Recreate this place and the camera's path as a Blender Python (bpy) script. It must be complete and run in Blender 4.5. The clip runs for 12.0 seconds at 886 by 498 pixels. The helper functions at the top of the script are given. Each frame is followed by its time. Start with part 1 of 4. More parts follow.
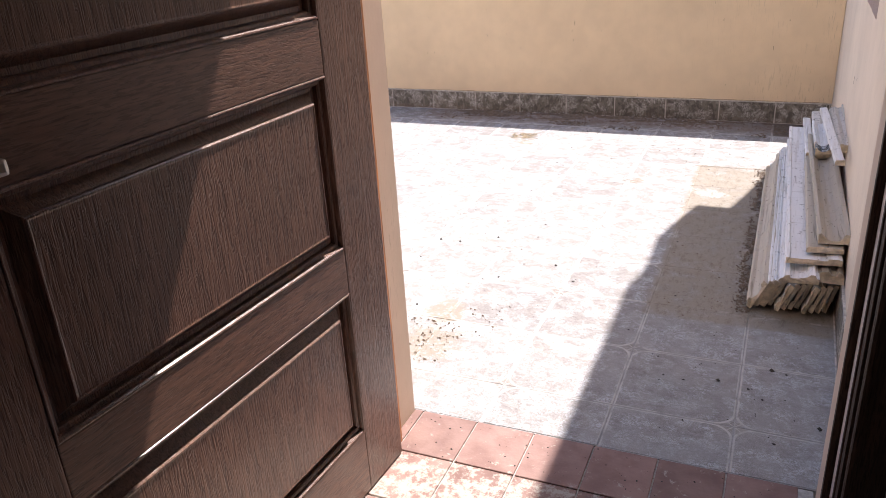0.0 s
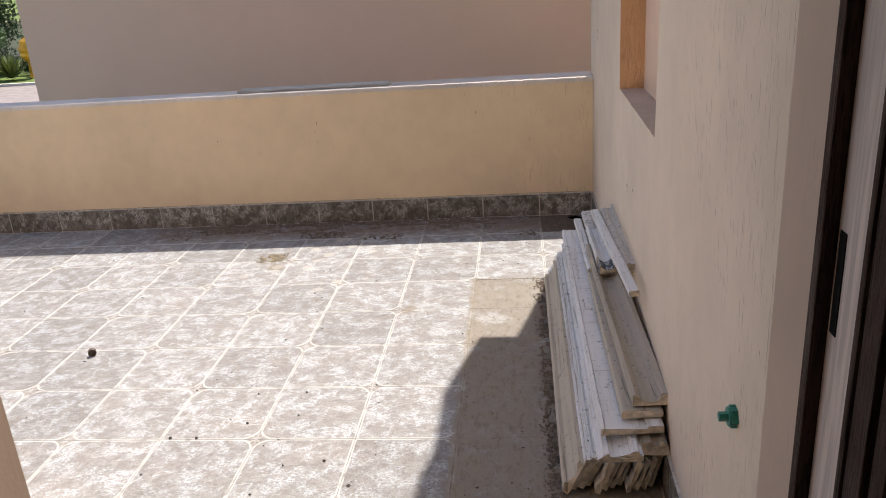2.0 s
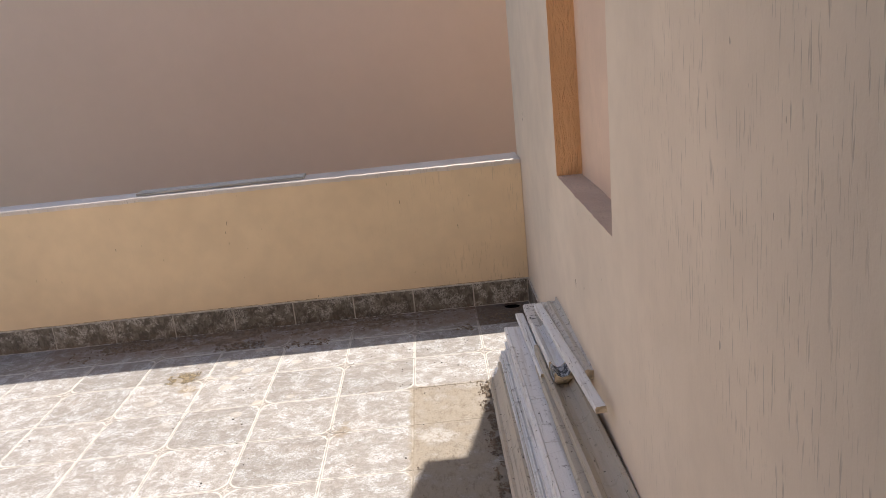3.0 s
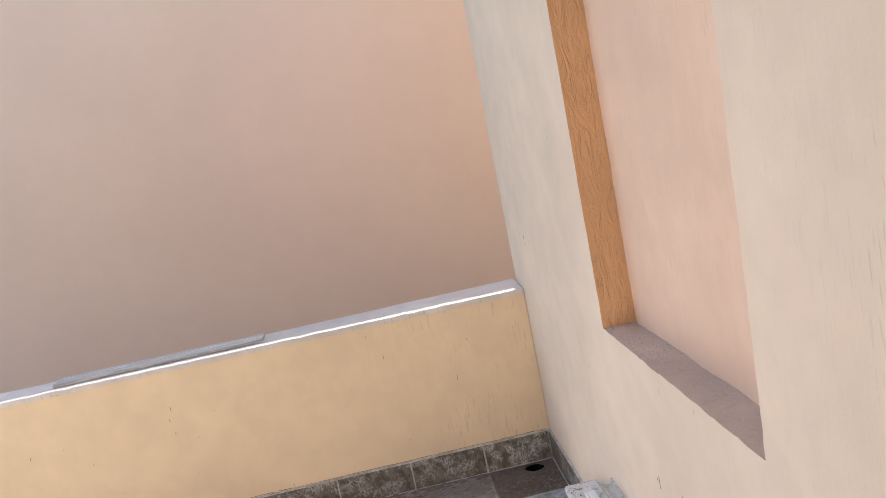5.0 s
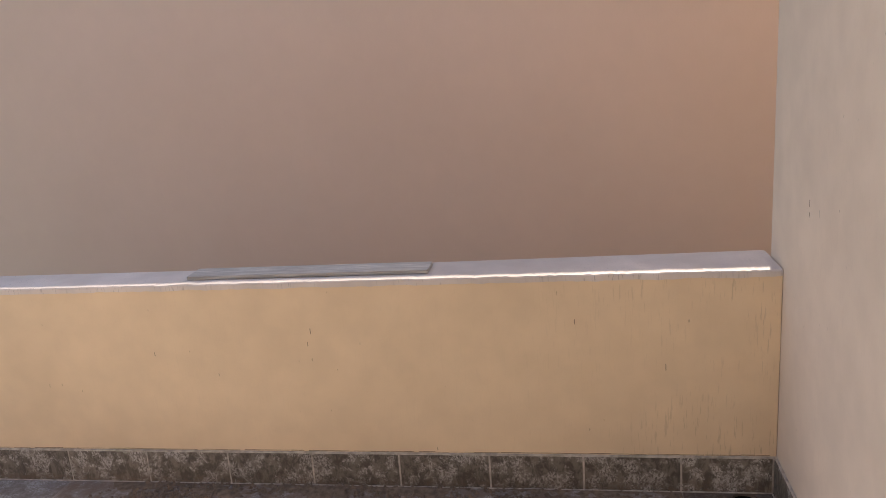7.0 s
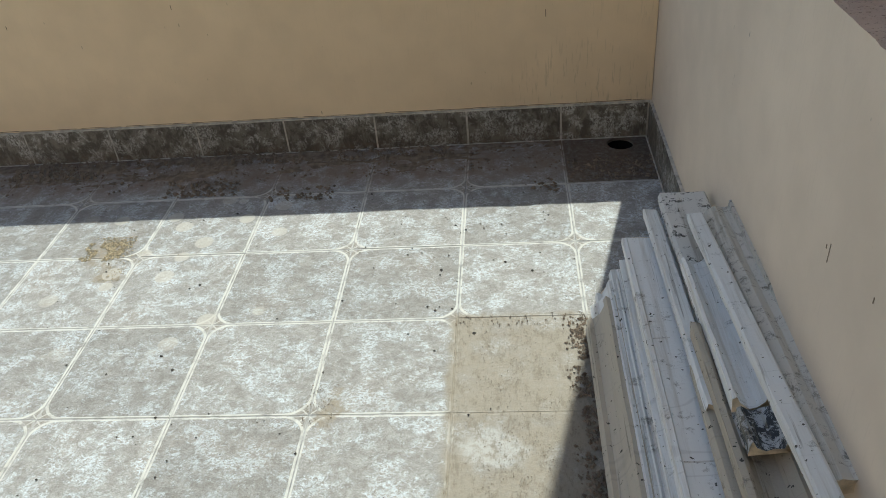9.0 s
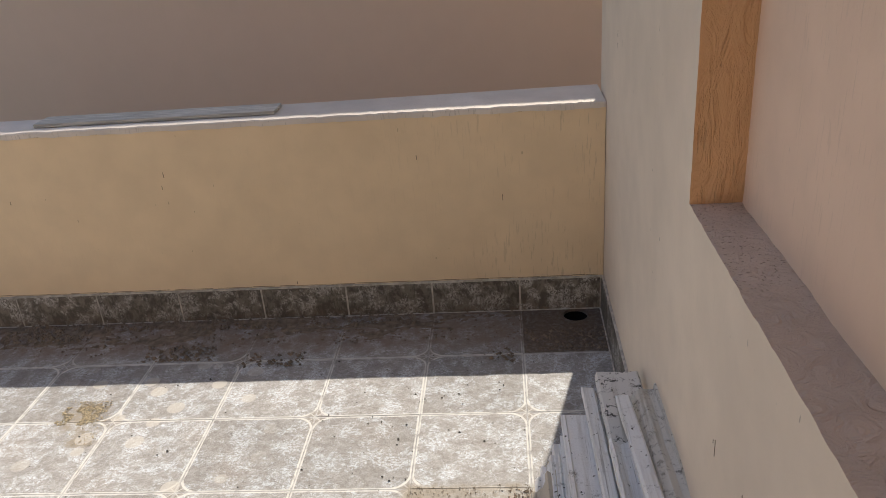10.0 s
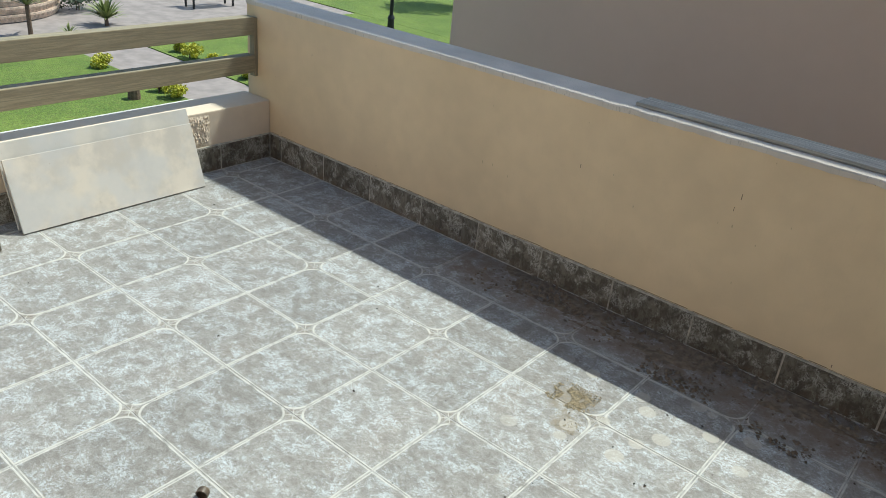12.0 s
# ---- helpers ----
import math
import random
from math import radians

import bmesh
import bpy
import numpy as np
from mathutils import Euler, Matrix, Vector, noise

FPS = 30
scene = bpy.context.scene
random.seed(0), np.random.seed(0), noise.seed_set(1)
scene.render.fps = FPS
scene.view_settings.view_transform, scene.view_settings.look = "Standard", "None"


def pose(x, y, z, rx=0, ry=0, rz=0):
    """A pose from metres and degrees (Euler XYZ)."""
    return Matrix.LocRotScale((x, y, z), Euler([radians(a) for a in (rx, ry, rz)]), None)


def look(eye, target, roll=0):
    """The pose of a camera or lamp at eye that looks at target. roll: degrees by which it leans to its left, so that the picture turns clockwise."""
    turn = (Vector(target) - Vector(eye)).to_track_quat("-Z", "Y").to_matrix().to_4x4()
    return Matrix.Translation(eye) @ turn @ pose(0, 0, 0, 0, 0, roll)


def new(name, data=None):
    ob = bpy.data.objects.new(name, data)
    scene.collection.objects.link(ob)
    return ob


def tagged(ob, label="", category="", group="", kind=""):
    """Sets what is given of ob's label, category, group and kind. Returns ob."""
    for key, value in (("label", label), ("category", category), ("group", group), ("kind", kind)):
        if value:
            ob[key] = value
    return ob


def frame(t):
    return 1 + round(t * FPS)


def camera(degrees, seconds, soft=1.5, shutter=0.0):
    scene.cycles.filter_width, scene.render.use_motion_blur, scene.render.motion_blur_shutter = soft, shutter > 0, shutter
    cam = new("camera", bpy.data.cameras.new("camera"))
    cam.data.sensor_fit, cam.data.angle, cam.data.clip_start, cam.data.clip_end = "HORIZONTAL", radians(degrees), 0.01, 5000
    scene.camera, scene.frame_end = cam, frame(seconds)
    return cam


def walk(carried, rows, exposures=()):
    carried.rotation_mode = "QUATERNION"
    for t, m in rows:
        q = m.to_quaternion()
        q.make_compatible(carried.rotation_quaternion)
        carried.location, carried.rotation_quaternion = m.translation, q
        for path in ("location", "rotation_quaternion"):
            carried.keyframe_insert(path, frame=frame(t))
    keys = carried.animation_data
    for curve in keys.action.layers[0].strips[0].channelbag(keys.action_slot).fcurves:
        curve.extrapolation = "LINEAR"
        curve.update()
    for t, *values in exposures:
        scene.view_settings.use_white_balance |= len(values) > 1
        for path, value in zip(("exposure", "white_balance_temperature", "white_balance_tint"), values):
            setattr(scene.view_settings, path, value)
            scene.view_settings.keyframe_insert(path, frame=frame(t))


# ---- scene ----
cam = camera(59.1, 12.0, soft=0.8)
PATH = [
    (0, (0.017, -4.916, 1.345), (-0.734, -3.242, 0.549), -3.4),
    (0.5, (-0.012, -4.734, 1.362), (-0.669, -3.022, 0.562), -4.1),
    (1, (-0.027, -4.463, 1.389), (-0.493, -2.680, 0.612), -3.0),
    (1.5, (-0.053, -4.279, 1.420), (-0.398, -2.439, 0.714), -4.2),
    (2, (-0.101, -4.146, 1.437), (-0.306, -2.278, 0.753), -3.9),
    (2.5, (-0.168, -4.02, 1.463), (-0.22, -2.116, 0.852), -4.7),
    (3, (-0.156, -3.799, 1.469), (-0.15, -1.869, 0.942), -5.9),
    (3.2, (-0.145, -3.737, 1.504), (-0.125, -1.785, 1.068), -6.0),
    (4.8, (-0.222, -3.08, 1.546), (-0.076, -1.108, 1.25), -11.2),
    (5, (-0.244, -3.012, 1.556), (-0.099, -1.041, 1.251), -11.5),
    (5.2, (-0.252, -2.935, 1.563), (-0.158, -0.959, 1.265), -11.9),
    (5.5, (-0.23, -2.769, 1.545), (-0.353, -0.788, 1.303), -8.2),
    (6, (-0.215, -2.606, 1.518), (-0.52, -0.667, 1.133), -5.6),
    (6.5, (-0.307, -2.405, 1.534), (-0.625, -0.481, 1.093), -4.5),
    (6.7, (-0.352, -2.325, 1.552), (-0.667, -0.401, 1.103), -4.2),
    (8.3, (-0.331, -1.958, 1.346), (-0.704, -0.242, 0.388), -5.7),
    (8.5, (-0.296, -2.043, 1.327), (-0.554, -0.364, 0.271), -6.8),
    (9, (-0.173, -2.235, 1.328), (-0.36, -0.607, 0.182), -5.8),
    (9.5, (-0.051, -2.329, 1.381), (-0.247, -0.686, 0.257), -5.6),
    (10, (-0.038, -2.324, 1.486), (-0.204, -0.514, 0.651), -4.5),
    (10.5, (-0.095, -2.333, 1.484), (-0.424, -0.537, 0.669), -3.9),
    (11, (-0.264, -2.314, 1.481), (-0.834, -0.593, 0.637), 0.1),
    (11.5, (-0.457, -2.272, 1.511), (-1.302, -0.677, 0.649), 3.7),
    (12, (-0.548, -2.226, 1.529), (-1.645, -0.811, 0.637), 5.9),
]
walk(cam, [(t, look(eye, target, roll)) for t, eye, target, roll in PATH],
     exposures=[(0, 1.54, 6550, 19), (0.5, 1.52, 6550, 19), (1.0, 1.36, 6680, 17), (1.5, 1.03, 6750, 15), (2.5, 0.91, 6950, 14), (3.2, 1.02, 7150, 15), (4.8, 1.78, 6800, 11), (5.2, 1.80, 6750, 11), (5.5, 1.80, 6600, 13), (5.9, 1.15, 7350, 19), (6.0, 1.10, 7450, 20), (6.7, 1.22, 7450, 20),
                (8.3, 0.76, 6350, 0), (8.8, 0.64, 6320, -2), (9.5, 0.60, 6320, -3), (10.0, 0.70, 7000, 11), (10.6, 0.76, 6950, 15), (10.9, 0.68, 6600, -1), (11.2, 0.64, 6480, -2), (12.0, 0.55, 6250, -3)])

# world and sun
SUN = Vector((0.144, 0.557, 1.0)).normalized()
world = bpy.data.worlds.new("world")
scene.world = world
world.use_nodes = True
wn = world.node_tree.nodes
sky = wn.new("ShaderNodeTexSky")
sky.sky_type = 'NISHITA'
sky.sun_disc = False
sky.sun_elevation = math.asin(SUN.z)
sky.sun_rotation = math.atan2(SUN.x, SUN.y)
wn["Background"].inputs[1].default_value = 0.11
world.node_tree.links.new(sky.outputs[0], wn["Background"].inputs[0])
sun_data = bpy.data.lights.new("sun", 'SUN')
sun_data.energy, sun_data.angle, sun_data.color = 3.4, radians(0.5), (1.0, 0.95, 0.88)
sun = new("sun", sun_data)
sun.matrix_world = look(SUN * 60, (0, 0, 0))


# ---- material helpers ----
class Graph:
    """Short-hand for building one node material."""

    def __init__(self, name, rough=0.8, metal=0.0):
        self.m = bpy.data.materials.new(name)
        self.m.use_nodes = True
        self.t = self.m.node_tree
        self.b = self.t.nodes["Principled BSDF"]
        self.b.inputs["Roughness"].default_value = rough
        self.b.inputs["Metallic"].default_value = metal
        self.geo = self.t.nodes.new("ShaderNodeNewGeometry").outputs["Position"]

    def put(self, value, socket):
        if isinstance(value, bpy.types.NodeSocket):
            self.t.links.new(value, socket)
        elif isinstance(value, (tuple, list)) and len(value) == 3 and socket.type == 'RGBA':
            socket.default_value = (*value, 1)
        else:
            socket.default_value = value

    def math(self, op, a, b=0.0, c=None, clamp=False):
        n = self.t.nodes.new("ShaderNodeMath")
        n.operation, n.use_clamp = op, clamp
        self.put(a, n.inputs[0])
        self.put(b, n.inputs[1])
        if c is not None:
            self.put(c, n.inputs[2])
        return n.outputs[0]

    def local(self):
        return self.t.nodes.new("ShaderNodeTexCoord").outputs["Object"]

    def scaled(self, vec, s):
        n = self.t.nodes.new("ShaderNodeVectorMath")
        n.operation = 'MULTIPLY'
        self.put(vec, n.inputs[0])
        n.inputs[1].default_value = s
        return n.outputs[0]

    def split(self, vec):
        n = self.t.nodes.new("ShaderNodeSeparateXYZ")
        self.put(vec, n.inputs[0])
        return n.outputs

    def noise(self, vec, scale, detail=4.0, rough=0.55, distort=0.0):
        n = self.t.nodes.new("ShaderNodeTexNoise")
        self.put(vec, n.inputs["Vector"])
        n.inputs["Scale"].default_value = scale
        n.inputs["Detail"].default_value = detail
        n.inputs["Roughness"].default_value = rough
        n.inputs["Distortion"].default_value = distort
        return n.outputs["Fac"]

    def voronoi(self, vec, scale):
        n = self.t.nodes.new("ShaderNodeTexVoronoi")
        self.put(vec, n.inputs["Vector"])
        n.inputs["Scale"].default_value = scale
        return n.outputs["Distance"]

    def ramp(self, v, lo, hi, a=0.0, b=1.0):
        n = self.t.nodes.new("ShaderNodeMapRange")
        n.interpolation_type = 'SMOOTHSTEP'
        for value, k in ((v, 0), (lo, 1), (hi, 2), (a, 3), (b, 4)):
            self.put(value, n.inputs[k])
        return n.outputs[0]

    def mix(self, f, a, b, mode='MIX'):
        n = self.t.nodes.new("ShaderNodeMix")
        n.data_type, n.blend_type = 'RGBA', mode
        self.put(f, n.inputs[0])
        self.put(a, n.inputs[6])
        self.put(b, n.inputs[7])
        return n.outputs[2]

    def shade(self, col, v):
        """col times the value v."""
        n = self.t.nodes.new("ShaderNodeVectorMath")
        n.operation = 'SCALE'
        self.put(col, n.inputs[0])
        self.put(v, n.inputs[3])
        return n.outputs[0]

    def rgb(self, c):
        n = self.t.nodes.new("ShaderNodeRGB")
        n.outputs[0].default_value = (*c, 1)
        return n.outputs[0]

    def random(self):
        return self.t.nodes.new("ShaderNodeObjectInfo").outputs["Random"]

    def bump(self, h, strength=0.3, dist=0.002):
        n = self.t.nodes.new("ShaderNodeBump")
        n.inputs["Strength"].default_value = strength
        n.inputs["Distance"].default_value = dist
        self.put(h, n.inputs["Height"])
        self.t.links.new(n.outputs[0], self.b.inputs["Normal"])

    def color(self, c):
        self.put(c, self.b.inputs["Base Color"])
        return self

    def box(self, pos, x0, x1, y0, y1, warp, soft=0.02):
        """A soft rectangle in plan with an uneven edge."""
        x, y, z = self.split(pos)
        x, y = self.math('ADD', x, warp), self.math('ADD', y, warp)
        a = self.math('MULTIPLY', self.ramp(x, x0 - soft, x0 + soft), self.ramp(x, x1 - soft, x1 + soft, 1, 0))
        b = self.math('MULTIPLY', self.ramp(y, y0 - soft, y0 + soft), self.ramp(y, y1 - soft, y1 + soft, 1, 0))
        return self.math('MULTIPLY', a, b)

    def spot(self, pos, x0, y0, r, warp):
        """A soft round stain in plan with an uneven edge."""
        x, y, z = self.split(pos)
        dx, dy = self.math('SUBTRACT', x, x0), self.math('SUBTRACT', y, y0)
        d = self.math('SQRT', self.math('ADD', self.math('MULTIPLY', dx, dx), self.math('MULTIPLY', dy, dy)))
        return self.ramp(self.math('ADD', d, warp), r * 0.5, r, 1, 0)


def plain(name, col, rough=0.7, metal=0.0, vary=0.12, scale=6.0, bump=0.15):
    g = Graph(name, rough, metal)
    n = g.noise(g.geo, scale, 5)
    g.color(g.shade(g.rgb(col), g.ramp(n, 0.3, 0.7, 1 - vary, 1 + vary)))
    if bump:
        g.bump(g.noise(g.geo, scale * 30, 3), bump, 0.001)
    return g.m


def plaster(name, col, streaks=0.5, vary=0.07, worn=None, relief=0.35):
    """Painted rough plaster with faint trowel relief and short upright scratches."""
    g = Graph(name, 0.85)
    big = g.ramp(g.noise(g.geo, 1.3, 4), 0.3, 0.7, 1 - vary, 1 + vary)
    mid = g.ramp(g.noise(g.geo, 9, 4), 0.3, 0.7, 1 - vary * 0.4, 1 + vary * 0.4)
    c = g.shade(g.shade(g.rgb(col), big), mid)
    up = g.noise(g.scaled(g.geo, (170, 170, 15)), 1.0, 3, 0.55)
    area = g.ramp(g.noise(g.geo, 2.6, 3), 0.36, 0.60)
    if worn:
        axis, lo, hi = worn
        area = g.math('MULTIPLY', area, g.ramp(g.split(g.geo)[axis], lo, hi, 1, 0.1))
    scratch = g.math('MULTIPLY', g.ramp(up, 0.58, 0.68), area)
    fleck = g.ramp(g.noise(g.scaled(g.geo, (60, 60, 25)), 1.0, 1), 0.79, 0.82)
    marks = g.math('MAXIMUM', g.math('MULTIPLY', scratch, streaks), g.math('MULTIPLY', fleck, min(0.7, streaks * 1.4)))
    c = g.mix(marks, c, tuple(v * 0.45 for v in col))
    g.color(c)
    drag = g.noise(g.scaled(g.geo, (40, 40, 6)), 1.0, 4)
    fine = g.noise(g.geo, 130, 3)
    h = g.math('ADD', g.math('MULTIPLY', drag, 0.5), g.math('MULTIPLY', fine, 0.35))
    if relief > 0.5:
        stroke = g.noise(g.scaled(g.geo, (30, 30, 9)), 1.0, 5, 0.6, 1.2)
        h = g.math('ADD', h, g.math('MULTIPLY', stroke, 4.0))
    g.bump(g.math('SUBTRACT', h, marks), relief, 0.003)
    return g.m


TILE = 1 / 3


def dusted(g, base, p, fine):
    """Dust and soil where they lie on the floor, and a pale film that lifts its shaded part."""
    warp = g.math('MULTIPLY', g.math('SUBTRACT', g.noise(p, 14, 5), 0.5), 0.16)
    # dust by the door, kept pale to brighten the floor lying in shadow
    shade_lift_film = g.box(p, -0.42, 0.33, -3.25, -2.38, warp, 0.06)
    base = g.mix(g.math('MULTIPLY', shade_lift_film, g.ramp(g.noise(p, 9, 5, 0.7), 0.38, 0.62, 0.1, 0.6)), base, (0.33, 0.33, 0.322))
    patch = g.box(p, -0.350, 0.33, -2.42, -0.655, g.math('MULTIPLY', warp, 0.3), 0.014)
    base = g.mix(g.math('MULTIPLY', patch, g.ramp(g.noise(p, 11, 4), 0.30, 0.55, 0.5, 0.95)), base, (0.262, 0.232, 0.186))
    core = g.math('MULTIPLY', g.spot(p, -0.235, -1.10, 0.085, warp), g.ramp(fine, 0, 1, 0.3, 0.9))
    base = g.mix(g.math('MULTIPLY', core, 0.65), base, (0.47, 0.48, 0.48))
    base = g.mix(g.math('MULTIPLY', g.math('MULTIPLY', patch, g.ramp(g.noise(g.scaled(p, (1, 0.4, 1)), 42, 10, 0.85), 0.49, 0.60)), 0.7), base, (0.165, 0.138, 0.10))
    band = g.box(p, -2.35, 0.33, 0.05, 0.40, warp, 0.07)
    base = g.mix(g.math('MULTIPLY', band, g.ramp(g.noise(p, 17, 6, 0.7), 0.35, 0.6, 0.25, 0.95)), base, (0.20, 0.155, 0.125))
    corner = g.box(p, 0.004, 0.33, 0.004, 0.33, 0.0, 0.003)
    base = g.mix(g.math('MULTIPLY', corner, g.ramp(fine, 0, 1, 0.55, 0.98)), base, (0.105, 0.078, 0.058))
    for x0, y0, r0 in ((-1.45, -0.31, 0.085), (-1.40, -0.42, 0.06), (-0.99, -2.84, 0.14), (-1.02, -2.62, 0.10), (-0.62, -0.98, 0.05)):
        sp = g.math('MULTIPLY', g.spot(p, x0, y0, r0, warp), g.ramp(fine, 0, 1, 0.3, 0.95))
        base = g.mix(sp, base, (0.25, 0.215, 0.165))
    drops = g.math('MULTIPLY', g.ramp(g.voronoi(p, 9), 0.25, 0.275, 1, 0), g.box(p, -1.55, -0.85, -0.75, 0.02, warp, 0.1))
    base = g.mix(g.math('MULTIPLY', drops, 0.6), base, (0.47, 0.445, 0.40))
    return base


def tile_material(name, flip, dark=1.0, printed=True):
    """Mottled stoneware with lime bloom, a printed rounded corner, dust and soil where they lie."""
    g = Graph(name, 0.62)
    p = g.geo
    st = g.scaled(p, (1.0, 1.35, 1.35))
    a = g.noise(st, 24, 10, 0.82, 0.4)
    b = g.noise(g.scaled(p, (1.0, 1.3, 1.0)), 85, 8, 0.82, 0.3)
    base = g.mix(g.ramp(a, 0.40, 0.60), tuple(v * dark for v in (0.212, 0.203, 0.192)), tuple(v * dark for v in (0.322, 0.318, 0.309)))
    warm = g.ramp(g.noise(p, 6, 7, 0.75), 0.48, 0.62, 0, 0.48)
    base = g.mix(warm, base, tuple(v * dark for v in (0.30, 0.262, 0.228)))
    base = g.mix(g.ramp(b, 0.50, 0.62, 0, 0.65), base, tuple(v * dark for v in (0.165, 0.148, 0.128)))
    bl = g.math('MULTIPLY', g.ramp(g.noise(p, 12.0, 8, 0.8), 0.46, 0.58), g.ramp(g.noise(st, 105, 8, 0.78, 0.9), 0.44, 0.55))
    base = g.mix(g.math('MULTIPLY', bl, 0.85), base, tuple(v * (0.45 + 0.55 * dark) for v in (0.52, 0.572, 0.618)))
    base = g.shade(base, g.ramp(g.noise(g.scaled(p, (1.0, 2.2, 1.0)), 260, 4, 0.75), 0.37, 0.63, 0.74, 1.22))
    pit = g.ramp(g.noise(p, 330, 3, 0.6), 0.66, 0.72)
    base = g.mix(g.math('MULTIPLY', pit, 0.55), base, tuple(v * dark for v in (0.10, 0.09, 0.08)))
    base = g.shade(base, g.ramp(g.random(), 0, 1, 0.90, 1.10))
    if printed:
        x, y, z = g.split(g.local())
        x = g.math('MULTIPLY', x, flip)
        s = g.math('SIGN', g.math('ADD', x, y))
        u, v = g.math('MULTIPLY', x, s), g.math('MULTIPLY', y, s)
        r = 0.062
        du = g.math('MAXIMUM', g.math('SUBTRACT', u, TILE / 2 - r), 0)
        dv = g.math('MAXIMUM', g.math('SUBTRACT', v, TILE / 2 - r), 0)
        d = g.math('SQRT', g.math('ADD', g.math('MULTIPLY', du, du), g.math('MULTIPLY', dv, dv)))
        wear = g.ramp(g.noise(p, 24, 4), 0.30, 0.52)
        line = g.math('MULTIPLY', g.ramp(g.math('ABSOLUTE', g.math('SUBTRACT', d, r - 0.003)), 0.0026, 0.0046, 1, 0), wear)
        zone = g.ramp(d, r, r + 0.002)
        cross = g.ramp(g.math('ABSOLUTE', g.math('SUBTRACT', u, v)), 0.0015, 0.003, 1, 0)
        curl = g.ramp(g.math('ABSOLUTE', g.math('SUBTRACT', d, r + 0.009)), 0.001, 0.002, 1, 0)
        base = g.mix(g.math('MULTIPLY', zone, 0.5), base, (0.27, 0.24, 0.205))
        base = g.mix(g.math('MULTIPLY', g.math('MULTIPLY', zone, curl), 0.5), base, (0.16, 0.13, 0.10))
        line = g.math('MAXIMUM', line, g.math('MULTIPLY', g.math('MULTIPLY', cross, zone), 0.8))
        base = g.mix(g.math('MULTIPLY', line, 0.9), base, (0.55, 0.545, 0.51))
        edge = g.math('SUBTRACT', TILE / 2, g.math('MAXIMUM', g.math('ABSOLUTE', x), g.math('ABSOLUTE', y)))
        edge = g.math('ADD', edge, g.math('MULTIPLY', g.math('SUBTRACT', g.noise(p, 55, 6, 0.8), 0.5), 0.012))
        smear = g.math('MULTIPLY', g.ramp(edge, 0.0015, 0.0075, 1, 0), g.ramp(g.noise(p, 5, 4), 0.36, 0.58, 0.08, 0.45))
        base = g.mix(smear, base, (0.51, 0.52, 0.52))
    fine = g.ramp(g.noise(p, 60, 5, 0.7), 0.30, 0.62)
    if printed:
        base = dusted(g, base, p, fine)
    g.color(base)
    g.put(g.ramp(a, 0.3, 0.7, 0.5, 0.8), g.b.inputs["Roughness"])
    g.bump(g.math('ADD', g.math('ADD', b, g.math('MULTIPLY', fine, 0.4)), g.math('MULTIPLY', a, 1.2)), 0.5, 0.003)
    return g.m


def wood(name, col, axis, rough=0.4, bump=0.5, light=1.8, coat=0.0, pores=0.0):
    """Grained wood; axis is the way the grain runs."""
    g = Graph(name, rough)
    k = "xyz".index(axis)
    s, fine, wide = [150, 150, 150], [420, 420, 420], [22, 22, 22]
    s[k], fine[k], wide[k] = 7, 22, 1.2
    w = g.noise(g.scaled(g.geo, tuple(wide)), 1.0, 4, 0.6, 0.8)
    n = g.noise(g.scaled(g.geo, tuple(s)), 1.0, 3, 0.6, 0.5)
    m = g.noise(g.scaled(g.geo, tuple(fine)), 1.0, 2, 0.5)
    f = g.math('MULTIPLY', g.ramp(n, 0.35, 0.65), g.ramp(w, 0.3, 0.7, 0.4, 1))
    c = g.mix(f, tuple(v * 0.75 for v in col), tuple(v * light for v in col))
    if pores:
        s2 = [340, 340, 340]
        s2[k] = 26
        pit = g.ramp(g.noise(g.scaled(g.geo, tuple(s2)), 1.0, 2, 0.5, 0.3), 0.50, 0.60)
        c = g.mix(g.math('MULTIPLY', pit, pores), c, tuple(v * 0.12 for v in col))
        n = g.math('SUBTRACT', n, g.math('MULTIPLY', pit, 0.8))
    g.color(c)
    g.put(g.ramp(g.noise(g.geo, 7, 4), 0.3, 0.7, rough * 0.85, rough * 1.2), g.b.inputs["Roughness"])
    g.b.inputs["Coat Weight"].default_value = coat
    g.b.inputs["Coat Roughness"].default_value = 0.2
    g.bump(g.math('ADD', n, g.math('MULTIPLY', m, 0.6)), bump, 0.0016)
    return g.m


